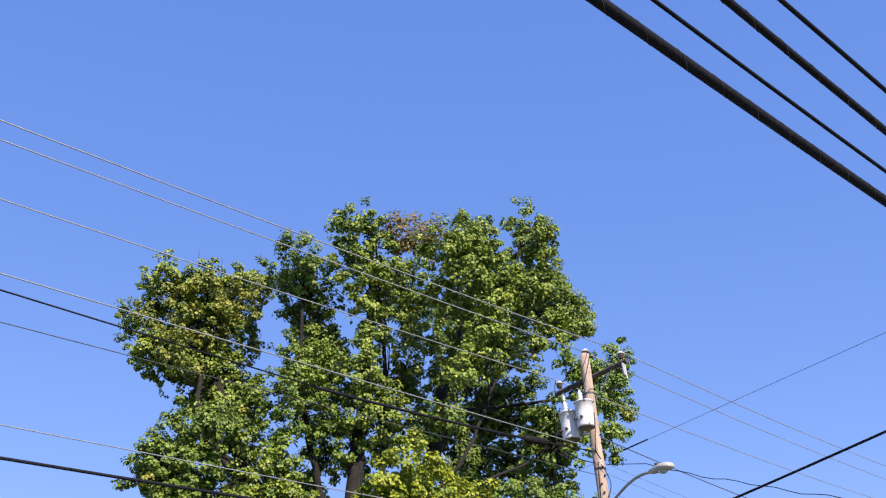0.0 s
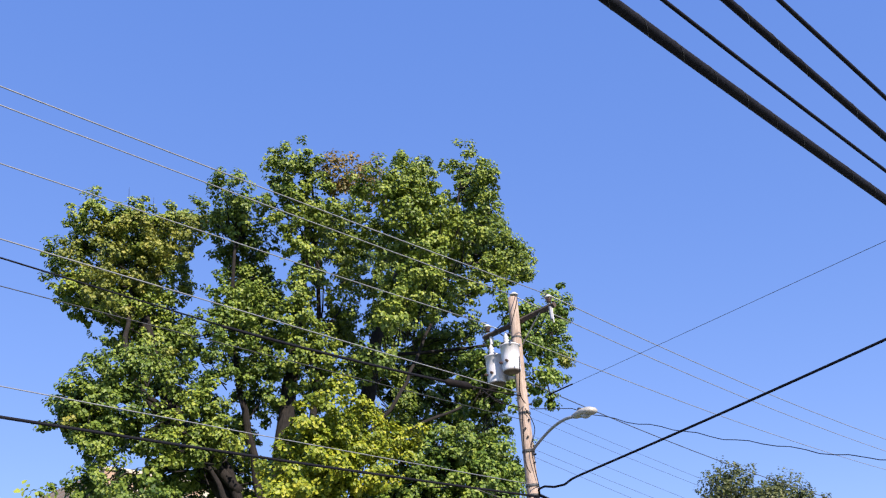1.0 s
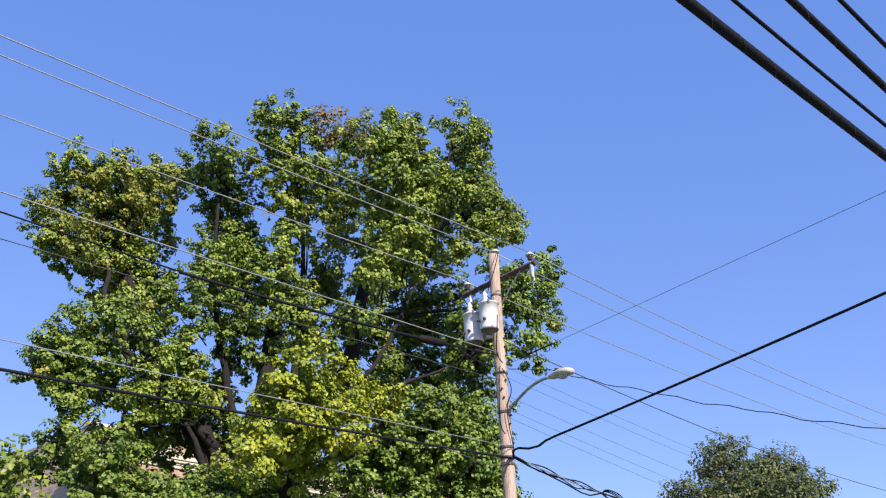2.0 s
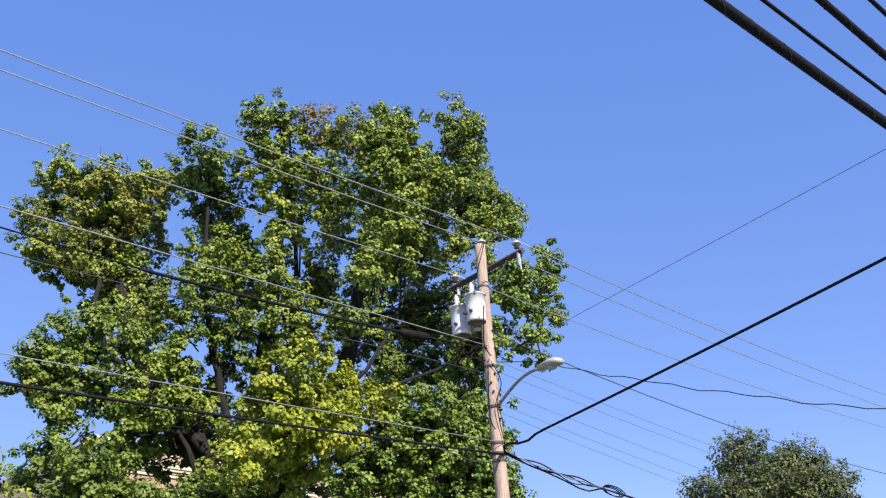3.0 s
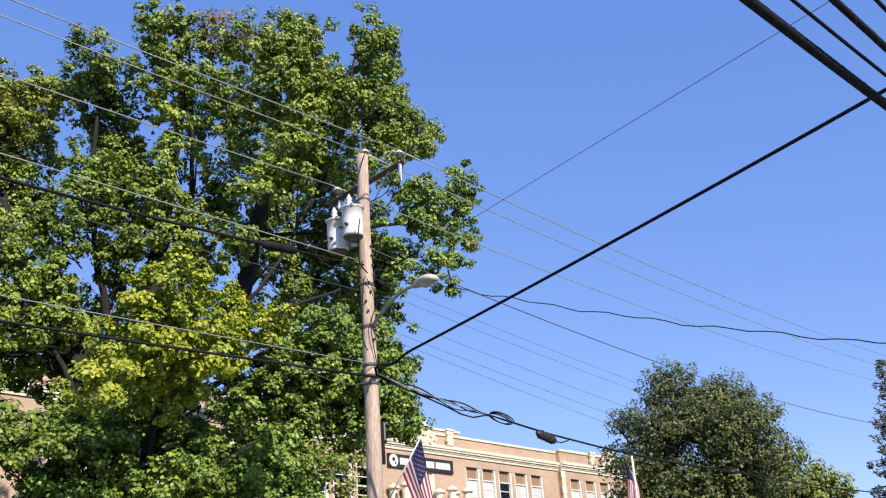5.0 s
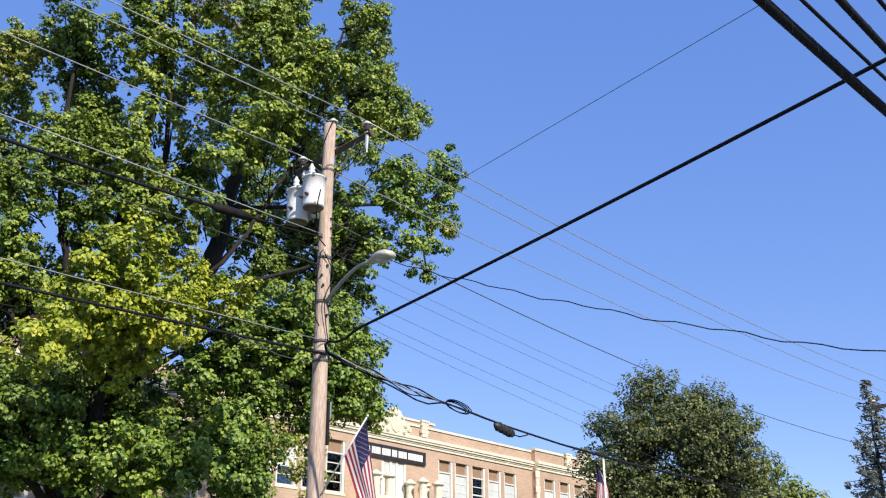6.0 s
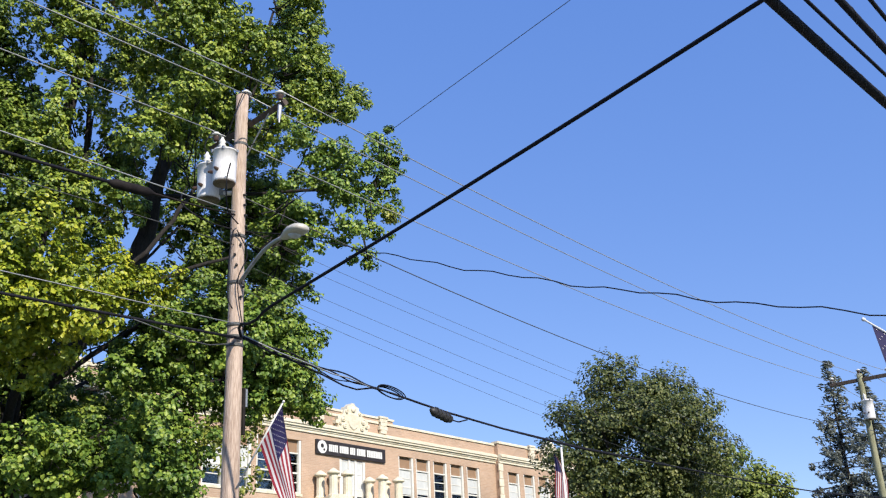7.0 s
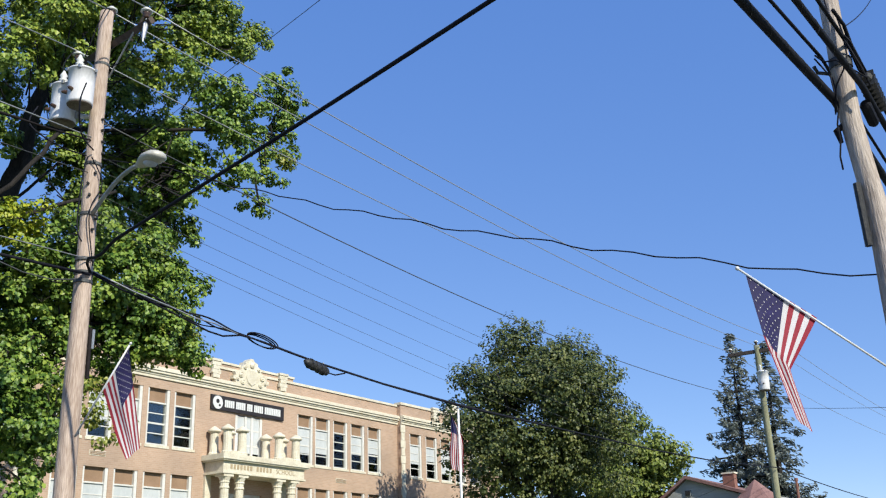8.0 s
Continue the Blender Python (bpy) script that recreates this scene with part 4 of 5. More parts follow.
def limb(parent, pts, r0, r1, name="limb"):
    fine = []
    for i in range(len(pts) - 1):
        for j in range(5):
            p0, p1, p2, p3 = [Vector(pts[min(max(i + q, 0), len(pts) - 1)]) for q in (-1, 0, 1, 2)]
            u = j / 5
            fine.append(0.5 * (2 * p1 + (p2 - p0) * u + (2 * p0 - 5 * p1 + 4 * p2 - p3) * u * u + (3 * p1 - p0 - 3 * p2 + p3) * u ** 3))
    fine.append(Vector(pts[-1]))
    n = len(fine)
    fine = [p + Vector((random.uniform(-1, 1), random.uniform(-1, 1), 0)) * 0.03 for p in fine]
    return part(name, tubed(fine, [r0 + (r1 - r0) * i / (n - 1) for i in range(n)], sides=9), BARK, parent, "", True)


def twig_work(parent, lobes, start, rng, count=2, r=0.009):
    bm = bmesh.new()
    for x, y, z, rad in lobes:
        for i in range(count):
            a = Vector((x, y, z)) + Vector(rng.normal(0, 0.25, 3)) * rad
            e = Vector(rng.normal(0, 0.75, 3))
            e = Vector((x, y, z)) + e * min(1, 0.8 / e.length) * rad
            m = a.lerp(e, 0.5) + Vector(rng.normal(0, 0.1, 3)) * rad
            s = Vector(start(x, y, z))
            s = a + (s - a) * min(1, (0.5 + rad) / max((s - a).length, 0.01)) + Vector(rng.normal(0, 0.12, 3))
            tube(bm, [s, s.lerp(a, 0.5) + Vector((0, 0, -0.1)), a, m, e], [r * 2.2, r * 1.7, r * 1.2, r * 0.8, r * 0.3], sides=5)
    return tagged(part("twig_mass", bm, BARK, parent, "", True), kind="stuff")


big = thing("maple_tree", "tall spreading shade tree with green leaves turning yellow", "tree", (16.4, 22.6, height(16, 22.6)))
BOUGHS = {
    "outer": ([(12.8, 26.6, 16.2, 0.61), (13, 27.9, 15.4, 0.68), (12.2, 26.6, 13.8, 0.45), (13.6, 27.9, 14.3, 0.73), (14, 26.6, 16.3, 0.69), (15.5, 27.9, 16.5, 0.96), (15.9, 26.6, 17.1, 0.69), (14.7, 27.9, 15.2, 0.84), (15.4, 26.6, 14.8, 0.75), (13.9, 27.9, 13.8, 0.42), (15.6, 26.6, 13.7, 0.62), (14.8, 27.9, 13.4, 0.62), (14.9, 26.6, 12.7, 0.6), (16.6, 27.9, 13.4, 0.58), (14.2, 26.6, 13.6, 0.54)], LEAF_GREEN, [(16.2, 22.8, 4.5), (15.6, 23.6, 8.6), (14.2, 24.4, 9.8), (13.6, 25.4, 11.5), (14.2, 26.6, 14.0), (14.6, 27, 16)]),
    "low": ([(12.5, 24.1, 10.9, 0.58), (14.2, 25.4, 11.5, 0.63), (11.9, 24.1, 9.9, 0.63), (12, 25.4, 9.8, 0.52), (12.7, 24.1, 9.7, 0.7), (14.3, 25.4, 9.6, 0.65), (12.3, 24.1, 8.7, 0.55), (15.4, 25.4, 11.2, 0.64), (12.3, 24.1, 7.9, 0.49), (14.1, 25.4, 8.5, 0.64), (14.5, 24.1, 8.7, 0.55), (12.6, 25.4, 7.6, 0.56), (16.4, 25.4, 8.9, 0.5), (15.9, 25.4, 8.3, 0.5)], LEAF_DEEP, [(15.8, 23.4, 8.0), (14.8, 24.0, 9.3), (13.7, 24.2, 10.2), (12.6, 24.4, 10.4)]),
    "spire": ([(15.1, 23.1, 16.3, 0.56), (15.7, 24.4, 16.1, 0.62), (15.6, 23.1, 15.7, 0.53), (16.2, 24.4, 15.1, 0.68), (15.1, 23.1, 13.1, 0.62), (16.9, 24.4, 14.5, 0.59), (15, 23.1, 11.9, 0.7), (17.1, 24.4, 12.5, 0.79), (16.6, 23.8, 13.6, 0.55), (14.7, 23.1, 11, 0.51), (16.3, 24.4, 10.4, 0.75), (16.5, 23.1, 10.8, 0.77), (16.3, 24.4, 8.8, 0.74)], LEAF_DEEP, [(16.3, 22.8, 6), (16.2, 23.4, 9), (15.6, 23.6, 12), (15.6, 23.6, 16)]),
    "crown": ([(18.2, 22.2, 13.4, 0.48), (16.3, 22.8, 16.1, 0.40), (16.5, 22.1, 17.4, 0.58), (16.9, 23.4, 18, 0.37), (17.2, 22.1, 16.3, 0.8), (19.4, 23.4, 17, 0.91), (16.7, 22.1, 15, 0.62), (18.9, 23.4, 15.3, 0.75), (16.9, 22.1, 13.6, 0.55), (16.4, 22.1, 12.3, 0.71), (18.6, 23.4, 13, 0.59), (16.9, 22.1, 11.3, 0.77), (19.6, 23.4, 13.2, 0.6), (18.2, 22.1, 11.3, 0.69)], LEAF_GREEN, [(16.5, 22.6, 6), (17.1, 22.3, 9), (17.6, 22.4, 12.5), (17.4, 22.5, 17.4)]),
    "sunny": ([(20.2, 19.6, 12.9, 0.42), (16.9, 19.1, 15.3, 0.68), (19.1, 20.4, 17.3, 0.56), (18.7, 19.1, 16.3, 0.59), (18.6, 20.4, 15.3, 0.82), (18.8, 19.1, 15, 0.77), (22.3, 20.4, 18.8, 0.65), (21.3, 19.1, 17.4, 0.52), (22.2, 20.4, 17.2, 0.88), (21.7, 19.1, 15.4, 0.56), (22.5, 19.5, 15.5, 0.5), (23.2, 19.9, 15.0, 0.42), (21.7, 20.4, 15.5, 0.78), (18.9, 19.1, 13.7, 0.6), (19, 20.4, 14, 0.56), (21, 19.1, 14, 0.61), (17.4, 18.4, 12.5, 0.5), (18, 18.3, 13.9, 0.55), (16.4, 18.6, 11.2, 0.42), (19.3, 17.7, 14.3, 0.5), (24.7, 20.4, 16.3, 0.29), (22.7, 19.1, 14.5, 0.33), (18.3, 20.4, 12.4, 0.45), (18.1, 19.1, 12.1, 0.46)], LEAF_GREEN, [(16.6, 22.4, 5.5), (17.2, 20.6, 8.6), (17.9, 19.9, 9.8), (18.8, 19.8, 11.4), (20.2, 19.8, 14), (20.9, 19.8, 17)]),
    "side": ([(24.0, 19.0, 14.0, 0.40), (22.2, 18.3, 12.8, 0.6), (25.1, 19.6, 13.9, 0.42), (21.8, 18.3, 11.9, 0.65), (24.6, 19.6, 12.6, 0.48), (21.9, 18.3, 10.9, 0.49), (24, 19.6, 11, 0.33), (20.7, 18.3, 12.6, 0.4)], LEAF_FRESH, [(19.3, 22.0, 12.0), (20.8, 21.0, 12.2), (22.4, 19.6, 12.4), (24, 19.2, 12.8)]),
    "between": ([(21.1, 18.9, 11, 0.44), (21.6, 20.2, 11.1, 0.41), (21.3, 18.9, 10.3, 0.34), (21.3, 20.2, 11.7, 0.41), (20.6, 18.9, 11.4, 0.34), (21.2, 20.2, 10.5, 0.4)], LEAF_FRESH, [(17.2, 20.6, 8.4), (18.4, 19.8, 9.2), (19.6, 19.2, 9.8)]),
    "hanging": ([(15.1, 19.3, 5.1, 0.43), (16.6, 20.6, 5.7, 0.48), (16.7, 19.3, 5.2, 0.43), (16.1, 20.6, 4.7, 0.46), (16.4, 19.3, 4.6, 0.45), (18.1, 20.6, 5, 0.36), (18.3, 20.6, 5.9, 0.3)], LEAF_FRESH, [(16.4, 22.2, 3.8), (17.0, 20.8, 5.0), (17.8, 20.0, 5.6)]),
    "inner": ([(21.9, 20.4, 12, 0.49), (20.9, 19.3, 10.4, 0.42), (16.4, 19.1, 10.4, 0.45), (19.1, 19.1, 8.7, 0.63), (21.8, 20.4, 9.9, 0.66), (20.8, 19.1, 8.5, 0.52), (21.3, 20.4, 8.1, 0.72), (18.3, 19.1, 7.6, 0.64), (18.2, 20.4, 7.4, 0.66), (20.8, 19.1, 7.3, 0.57)], LEAF_DEEP, [(16.9, 21.6, 7), (18.4, 20.2, 8.4), (20.2, 19.8, 8.8), (21.4, 19.8, 9.8)]),
    "lower": ([(13.5, 21.1, 5.6, 0.63), (14.9, 22.4, 5.2, 0.74), (15.2, 21.1, 5.1, 0.66), (17.3, 22.4, 5.4, 0.74), (17.7, 21.1, 5.4, 0.67), (13.7, 21.1, 4.8, 0.63)], LEAF_FRESH, [(16.2, 22.5, 3.6), (15.4, 21.9, 4.8), (14.2, 21.6, 5.4)]),
    "shaded": ([(17.1, 18.6, 5.3, 0.71), (19.2, 19.9, 7.1, 0.69), (19, 18.6, 7.6, 0.55), (18.8, 19.9, 8.4, 0.7), (20, 18.6, 8.4, 0.64), (21.9, 19.9, 8.4, 0.58), (20.5, 18.6, 6.9, 0.51), (20.4, 19.9, 6.8, 0.59), (18.1, 18.6, 5.2, 0.45), (17.6, 19.9, 6.9, 0.6)], LEAF_FRESH, [(16.6, 22.3, 4.0), (17.8, 20.8, 5.2), (19.2, 19.4, 6.6), (20.6, 19.0, 7.6)]),
    "front": ([(17.3, 23.0, 7.1, 0.6), (16.3, 22.1, 7.1, 0.67), (16.5, 22.1, 6.2, 0.67), (14.7, 20.8, 5.6, 0.54), (17.6, 22.1, 6.2, 0.63), (17.7, 20.8, 6.2, 0.61), (14.4, 22.1, 6.6, 0.51), (18.1, 20.8, 7.9, 0.57)], LEAF_DEEP, [(16.4, 22.4, 3.6), (16.0, 21.4, 5.0), (15.8, 20.8, 6.4)]),
    "fill": ([(17, 24.1, 13.2, 0.96), (20.7, 24.1, 16.1, 0.9), (23.5, 25.4, 16.4, 0.88), (21.2, 24.1, 12.7, 0.87), (19.3, 25.4, 11.9, 1.02), (16.5, 24.1, 15.2, 0.65), (23.6, 25.4, 18.2, 1), (25, 24.1, 16.6, 0.79), (15.5, 25.4, 12.6, 0.7), (25.1, 25.4, 14.3, 0.79), (20.2, 24.1, 16.9, 0.9)], LEAF_DEEP, [(16.4, 22.6, 6.0), (16.8, 23.2, 9.0), (17.6, 23.0, 12.5)]),
    "hollow": ([(21.0, 23.6, 13.6, 0.6), (22.4, 24.2, 13.3, 0.7), (22.8, 23.6, 14.1, 0.62), (23.6, 23.2, 14.0, 0.6), (22.0, 24, 11.8, 0.75), (23.4, 24, 12.3, 0.8), (24.1, 23.4, 12.7, 0.7), (24.2, 23, 11.3, 0.65), (23.8, 24, 11.1, 0.75), (21.8, 23.4, 10.4, 0.7), (22.7, 23.4, 15.4, 0.6), (20.6, 23.2, 14.7, 0.5), (24.1, 22.4, 14.1, 0.4)], LEAF_DEEP, [(16.6, 22.7, 6.5), (18.4, 23.4, 9.2), (20.2, 23.8, 11.0), (21.4, 23.6, 12.6)]),
    "skirt": ([(17.4, 18.8, 5.8, 0.54), (18.9, 20.1, 5.6, 0.52), (17.7, 18.8, 4.7, 0.53), (19.1, 20.1, 4.6, 0.45), (17.7, 18.8, 3.8, 0.47), (18.6, 20.1, 7.1, 0.49), (19.5, 18.8, 6.3, 0.39), (21.4, 20.1, 7.2, 0.51), (21.1, 18.8, 6.9, 0.42), (22.7, 20.1, 6.9, 0.23), (19.9, 18.8, 7.2, 0.47), (21.7, 20.1, 8, 0.5)], LEAF_FRESH, [(16.6, 22.2, 4.2), (17.2, 20.6, 5.6), (18.4, 19.4, 6.6), (19.6, 19.0, 7.0)]),
    "fringe": ([(11.2, 20.6, 6.7, 0.46), (12.4, 21.9, 6.7, 0.47), (11.4, 20.6, 5.8, 0.51), (12.8, 21.9, 6.1, 0.5), (13.1, 20.6, 5.7, 0.41), (14.7, 21.9, 6.7, 0.54), (13.8, 20.6, 5.8, 0.44), (12.6, 21.9, 7.1, 0.32), (14.9, 20.6, 6.1, 0.52), (11.6, 21.9, 6.5, 0.43)], LEAF_DEEP, [(16.3, 22.5, 3.4), (15.0, 21.6, 4.6), (13.4, 21.0, 5.2)]),
    "knot": ([(14.8, 22.8, 9, 0.38), (14.9, 24.1, 10, 0.37), (13.4, 22.8, 9.2, 0.26), (16.3, 24.1, 9.4, 0.38), (14.4, 22.8, 10.1, 0.33), (14.8, 24.1, 8.5, 0.42), (13.1, 22.8, 8.2, 0.38)], LEAF_GREEN, [(16.1, 22.8, 5.0), (15.2, 23.0, 7.4), (14.6, 23.2, 8.6)]),
    "back": ([(16.7, 25.1, 7.2, 1.01), (19.5, 26.4, 7.8, 1.14), (20.8, 25.1, 7.9, 1.07), (20.7, 26.4, 7, 1.08), (17.4, 25.1, 8.6, 0.84), (20.3, 26.4, 10.2, 0.96), (21.3, 25.1, 10.7, 0.96)], LEAF_DEEP, [(16.6, 22.9, 4.5), (18.2, 24.2, 7.0), (20.2, 25.6, 8.4)]),
}


def knit(lobes):
    """Smaller lobes that close the bough between neighbouring ones."""
    out = []
    for i, a in enumerate(lobes):
        for b in lobes[i + 1:]:
            gap = (Vector(a[:3]) - Vector(b[:3])).length
            if a[3] + b[3] < gap * 1.1 and gap < 2.1:
                out.append((*Vector(a[:3]).lerp(Vector(b[:3]), 0.5), 0.36 * (a[3] + b[3])))
    return out


random.seed(21)
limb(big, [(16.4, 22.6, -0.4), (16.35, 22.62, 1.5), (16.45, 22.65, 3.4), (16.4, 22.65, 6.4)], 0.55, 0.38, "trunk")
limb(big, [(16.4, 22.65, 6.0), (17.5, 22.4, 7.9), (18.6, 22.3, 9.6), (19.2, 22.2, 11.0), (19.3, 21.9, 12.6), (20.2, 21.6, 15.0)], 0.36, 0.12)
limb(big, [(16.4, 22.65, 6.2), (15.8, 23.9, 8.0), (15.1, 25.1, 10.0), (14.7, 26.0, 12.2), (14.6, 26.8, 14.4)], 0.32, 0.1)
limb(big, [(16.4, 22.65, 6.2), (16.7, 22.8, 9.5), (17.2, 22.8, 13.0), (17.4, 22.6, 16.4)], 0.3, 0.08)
rng = np.random.default_rng(5)
for i, (key, (lobes, mat, pts)) in enumerate(BOUGHS.items()):
    limb(big, pts, 0.06 if key in ("side", "between", "inner", "sunny", "hollow") else 0.14, 0.03)
    veil = []
    for a, b in zip(pts[1:], pts[2:] if key in ("low", "lower", "shaded") else ()):
        for u in (0.25, 0.75):
            q = Vector(a).lerp(Vector(b), u) + to_sun * 0.75 + Vector(rng.normal(0, 0.2, 3))
            veil.append((*q, 0.42))
    lobes = lobes + veil + knit(lobes)
    P, N = clump_points([(x, y, z, r * 1.05) for x, y, z, r in lobes], 62, rng, 0.172, 50, lean=0.6)
    P, N = open_gaps(P, N)
    leaf_mesh("foliage", P, N, 0.084, mat, big, seed=30 + i)
    path = [Vector(p) for p in pts]

    def nearest(x, y, z, path=path):
        best = min((a.lerp(b, u / 4) for a, b in zip(path, path[1:]) for u in range(5)), key=lambda q: (q - Vector((x, y, z - 0.8))).length)
        return best
    twig_work(big, lobes, nearest, rng)
GOLD = [(14.6, 18.4, 8.6, 0.55), (16.3, 19.7, 8.7, 0.68), (14.2, 18.4, 7.5, 0.6), (14.3, 19.7, 7.4, 0.6), (15.5, 18.4, 7.3, 0.62), (17.7, 19.7, 8.6, 0.57), (12.9, 18.4, 6.3, 0.49), (15.3, 19.7, 6.8, 0.63), (13.9, 18.4, 8.2, 0.46)]
P, N = clump_points([(x, y, z, r * 1.12) for x, y, z, r in GOLD + knit(GOLD)], 60, rng, 0.172, 50, lean=0.6)
leaf_mesh("foliage", P, N, 0.084, LEAF_GOLD, big, "yellow-green leaves", seed=61)
limb(big, [(16.3, 22.4, 4.2), (15.6, 20.8, 5.8), (15.2, 19.4, 7.4)], 0.16, 0.04)
EDGE = [(18.9, 18.7, 5.4, 0.42), (19.8, 18.9, 6.0, 0.45), (20.6, 19.0, 6.6, 0.42), (19.2, 18.6, 4.8, 0.4), (21.6, 19.2, 7.0, 0.36), (24.6, 19.3, 12.2, 0.26)]
P, N = clump_points(EDGE, 58, rng, 0.2, 34, lean=0.55)
leaf_mesh("foliage", P, N, 0.076, LEAF_OLIVE, big, "yellowing leaves", seed=64)
RUST = [(17.6, 22.1, 17.6, 0.63), (19.9, 23.4, 18.7, 0.54), (18, 22.1, 16.9, 0.5)]
P, N = clump_points([(x, y - 0.7, z - 0.3, r * 1.1) for x, y, z, r in RUST], 64, rng, 0.21, 36, lean=0.55)
leaf_mesh("foliage", P, N, 0.08, LEAF_RUST, big, "rusty brown leaves", seed=62)
YEL = [(15.9, 26.4, 16.9, 0.6), (13.0, 26.3, 15.5, 0.5), (14.0, 26.3, 16.2, 0.62), (15.4, 27.2, 16.4, 0.85), (14.6, 27.2, 15.1, 0.75), (13.4, 27.0, 14.4, 0.55), (12.6, 27.0, 15.0, 0.4), (12.0, 25.0, 9.7, 0.45)]
YEL += [(12.8, 25.2, 14.4, 0.39), (12.7, 26.5, 14.6, 0.37), (14.2, 25.2, 15.4, 0.47), (15.4, 26.5, 15.5, 0.43), (15, 25.2, 15.8, 0.39), (14.2, 26.5, 14.5, 0.38), (12.7, 25.2, 13.7, 0.33), (12.4, 26.5, 14, 0.37), (12.5, 25.2, 13, 0.32), (14.6, 26.5, 15.5, 0.39), (15, 25.2, 15.1, 0.35), (14.1, 26.5, 13.5, 0.31), (12.1, 25.2, 9.7, 0.38), (14.8, 26.5, 11.7, 0.34), (14.4, 25.2, 11.7, 0.27)]
P, N = clump_points(YEL, 60, rng, 0.172, 42, lean=0.6)
P, N = open_gaps(P, N)
leaf_mesh("foliage", P, N, 0.084, LEAF_OLIVE, big, "yellow-green leaves", seed=63)


random.seed(8)
for i in range(7):
    a = Vector((13.9 + i * 0.12, 26.4, 16.3))
    e = a + Vector((random.uniform(-0.3, 0.3), 0, random.uniform(0.6, 1.1)))
    part("twig", tubed([a, a.lerp(e, 0.5) + Vector((random.uniform(-0.08, 0.08), 0, 0)), e], [0.014, 0.01, 0.004], sides=5), BARK, big)


def round_tree(name, label, x, y, top, radius, low, mat, size, count, seed, trunk_r=0.2, thick=75):
    """A broad crown of uneven lobes on a forking trunk."""
    r = np.random.default_rng(seed)
    random.seed(seed)
    g = height(x, y)
    t = thing(name, label, "tree", (x, y, g))
    limb(t, [(x, y, g - 0.3), (x + 0.1, y, (g + low) / 2), (x, y, low + 0.8)], trunk_r, trunk_r * 0.7, "trunk")
    lobes = []
    cz, rz = (top + low) / 2, (top - low) / 2
    for i in range(count):
        d = r.normal(0, 1, 3)
        d /= np.linalg.norm(d)
        k = r.uniform(0.36, 0.87)
        lobes.append((x + d[0] * radius * k, y + d[1] * radius * k, cz + d[2] * rz * k, radius * r.uniform(0.15, 0.26)))
    for i in range(6):
        a = i * 1.05
        limb(t, [(x, y, low + 0.2), (x + 0.4 * radius * math.cos(a), y + 0.4 * radius * math.sin(a), cz - 0.1 * rz), (x + 0.7 * radius * math.cos(a), y + 0.7 * radius * math.sin(a), cz + rz * 0.4)], trunk_r * 0.5, 0.03)
    P, N = clump_points(lobes, thick, r, 0.26, 9)
    leaf_mesh("foliage", P, N, size, mat, t, seed=seed)
    return t


round_tree("oak_tree", "dense dark green tree in front of the school", 49.2, 26.2, 14.5, 5.0, 4.0, LEAF_DARK, 0.13, 112, 77, 0.28, 60)
round_tree("young_tree", "light green tree beyond the dark one", 62.6, 28.6, 11.9, 4.4, 4.2, LEAF_LIGHT, 0.19, 62, 72)
small = round_tree("sapling", "small thin-leaved tree on the school lawn", 9.6, 22.2, 7.3, 1.2, 4.4, LEAF_GREEN, 0.12, 16, 73, 0.07)


def spruce(x, y, top, base_r, seed):
    """Tall spruce: whorls of drooping boughs hung with needle sprays."""
    r = np.random.default_rng(seed)
    g = height(x, y)
    t = thing("spruce_tree", "tall dark blue-green spruce behind the houses", "tree", (x, y, g))
    part("trunk", tubed([(x, y, g - 0.3), (x, y, top)], [0.28, 0.02]), BARK, t)
    cs, ns = [], []
    bm = bmesh.new()
    z = top
    while z > g + 2:
        u = (top - z) / (top - g)
        reach = base_r * (0.08 + 0.95 * u ** 0.8)
        for i in range(int(4 + 5 * u)):
            a = r.uniform(0, 2 * math.pi)
            ln = reach * r.uniform(0.55, 1.1)
            k = max(int(ln * 7), 4)
            s = r.random(k) ** 0.7
            px, py = x + np.cos(a) * ln * s, y + np.sin(a) * ln * s
            pz = z - 0.25 * ln * s + 0.18 * ln * s ** 3
            for rep in range(4):
                cs.append(np.stack([px, py, pz - r.uniform(0, 0.35, k)], 1) + r.normal(0, 0.1, (k, 3)))
                ns.append(np.tile([0, 0, 0.6], (k, 1)))
            tube(bm, [(x, y, z), (x + math.cos(a) * ln, y + math.sin(a) * ln, z - 0.08 * ln)], [0.04, 0.01], sides=4, caps=False)
        z -= r.uniform(0.34, 0.6)
    tagged(part("bough_mass", bm, BARK, t), kind="stuff")
    leaf_mesh("needles", np.concatenate(cs), np.concatenate(ns), 0.34, NEEDLE, t, droop=0.9, seed=seed, wide=0.29)


spruce(69.8, 23.2, 17.1, 3.9, 81)
spruce(71.2, 21.6, 16.6, 3.3, 82)


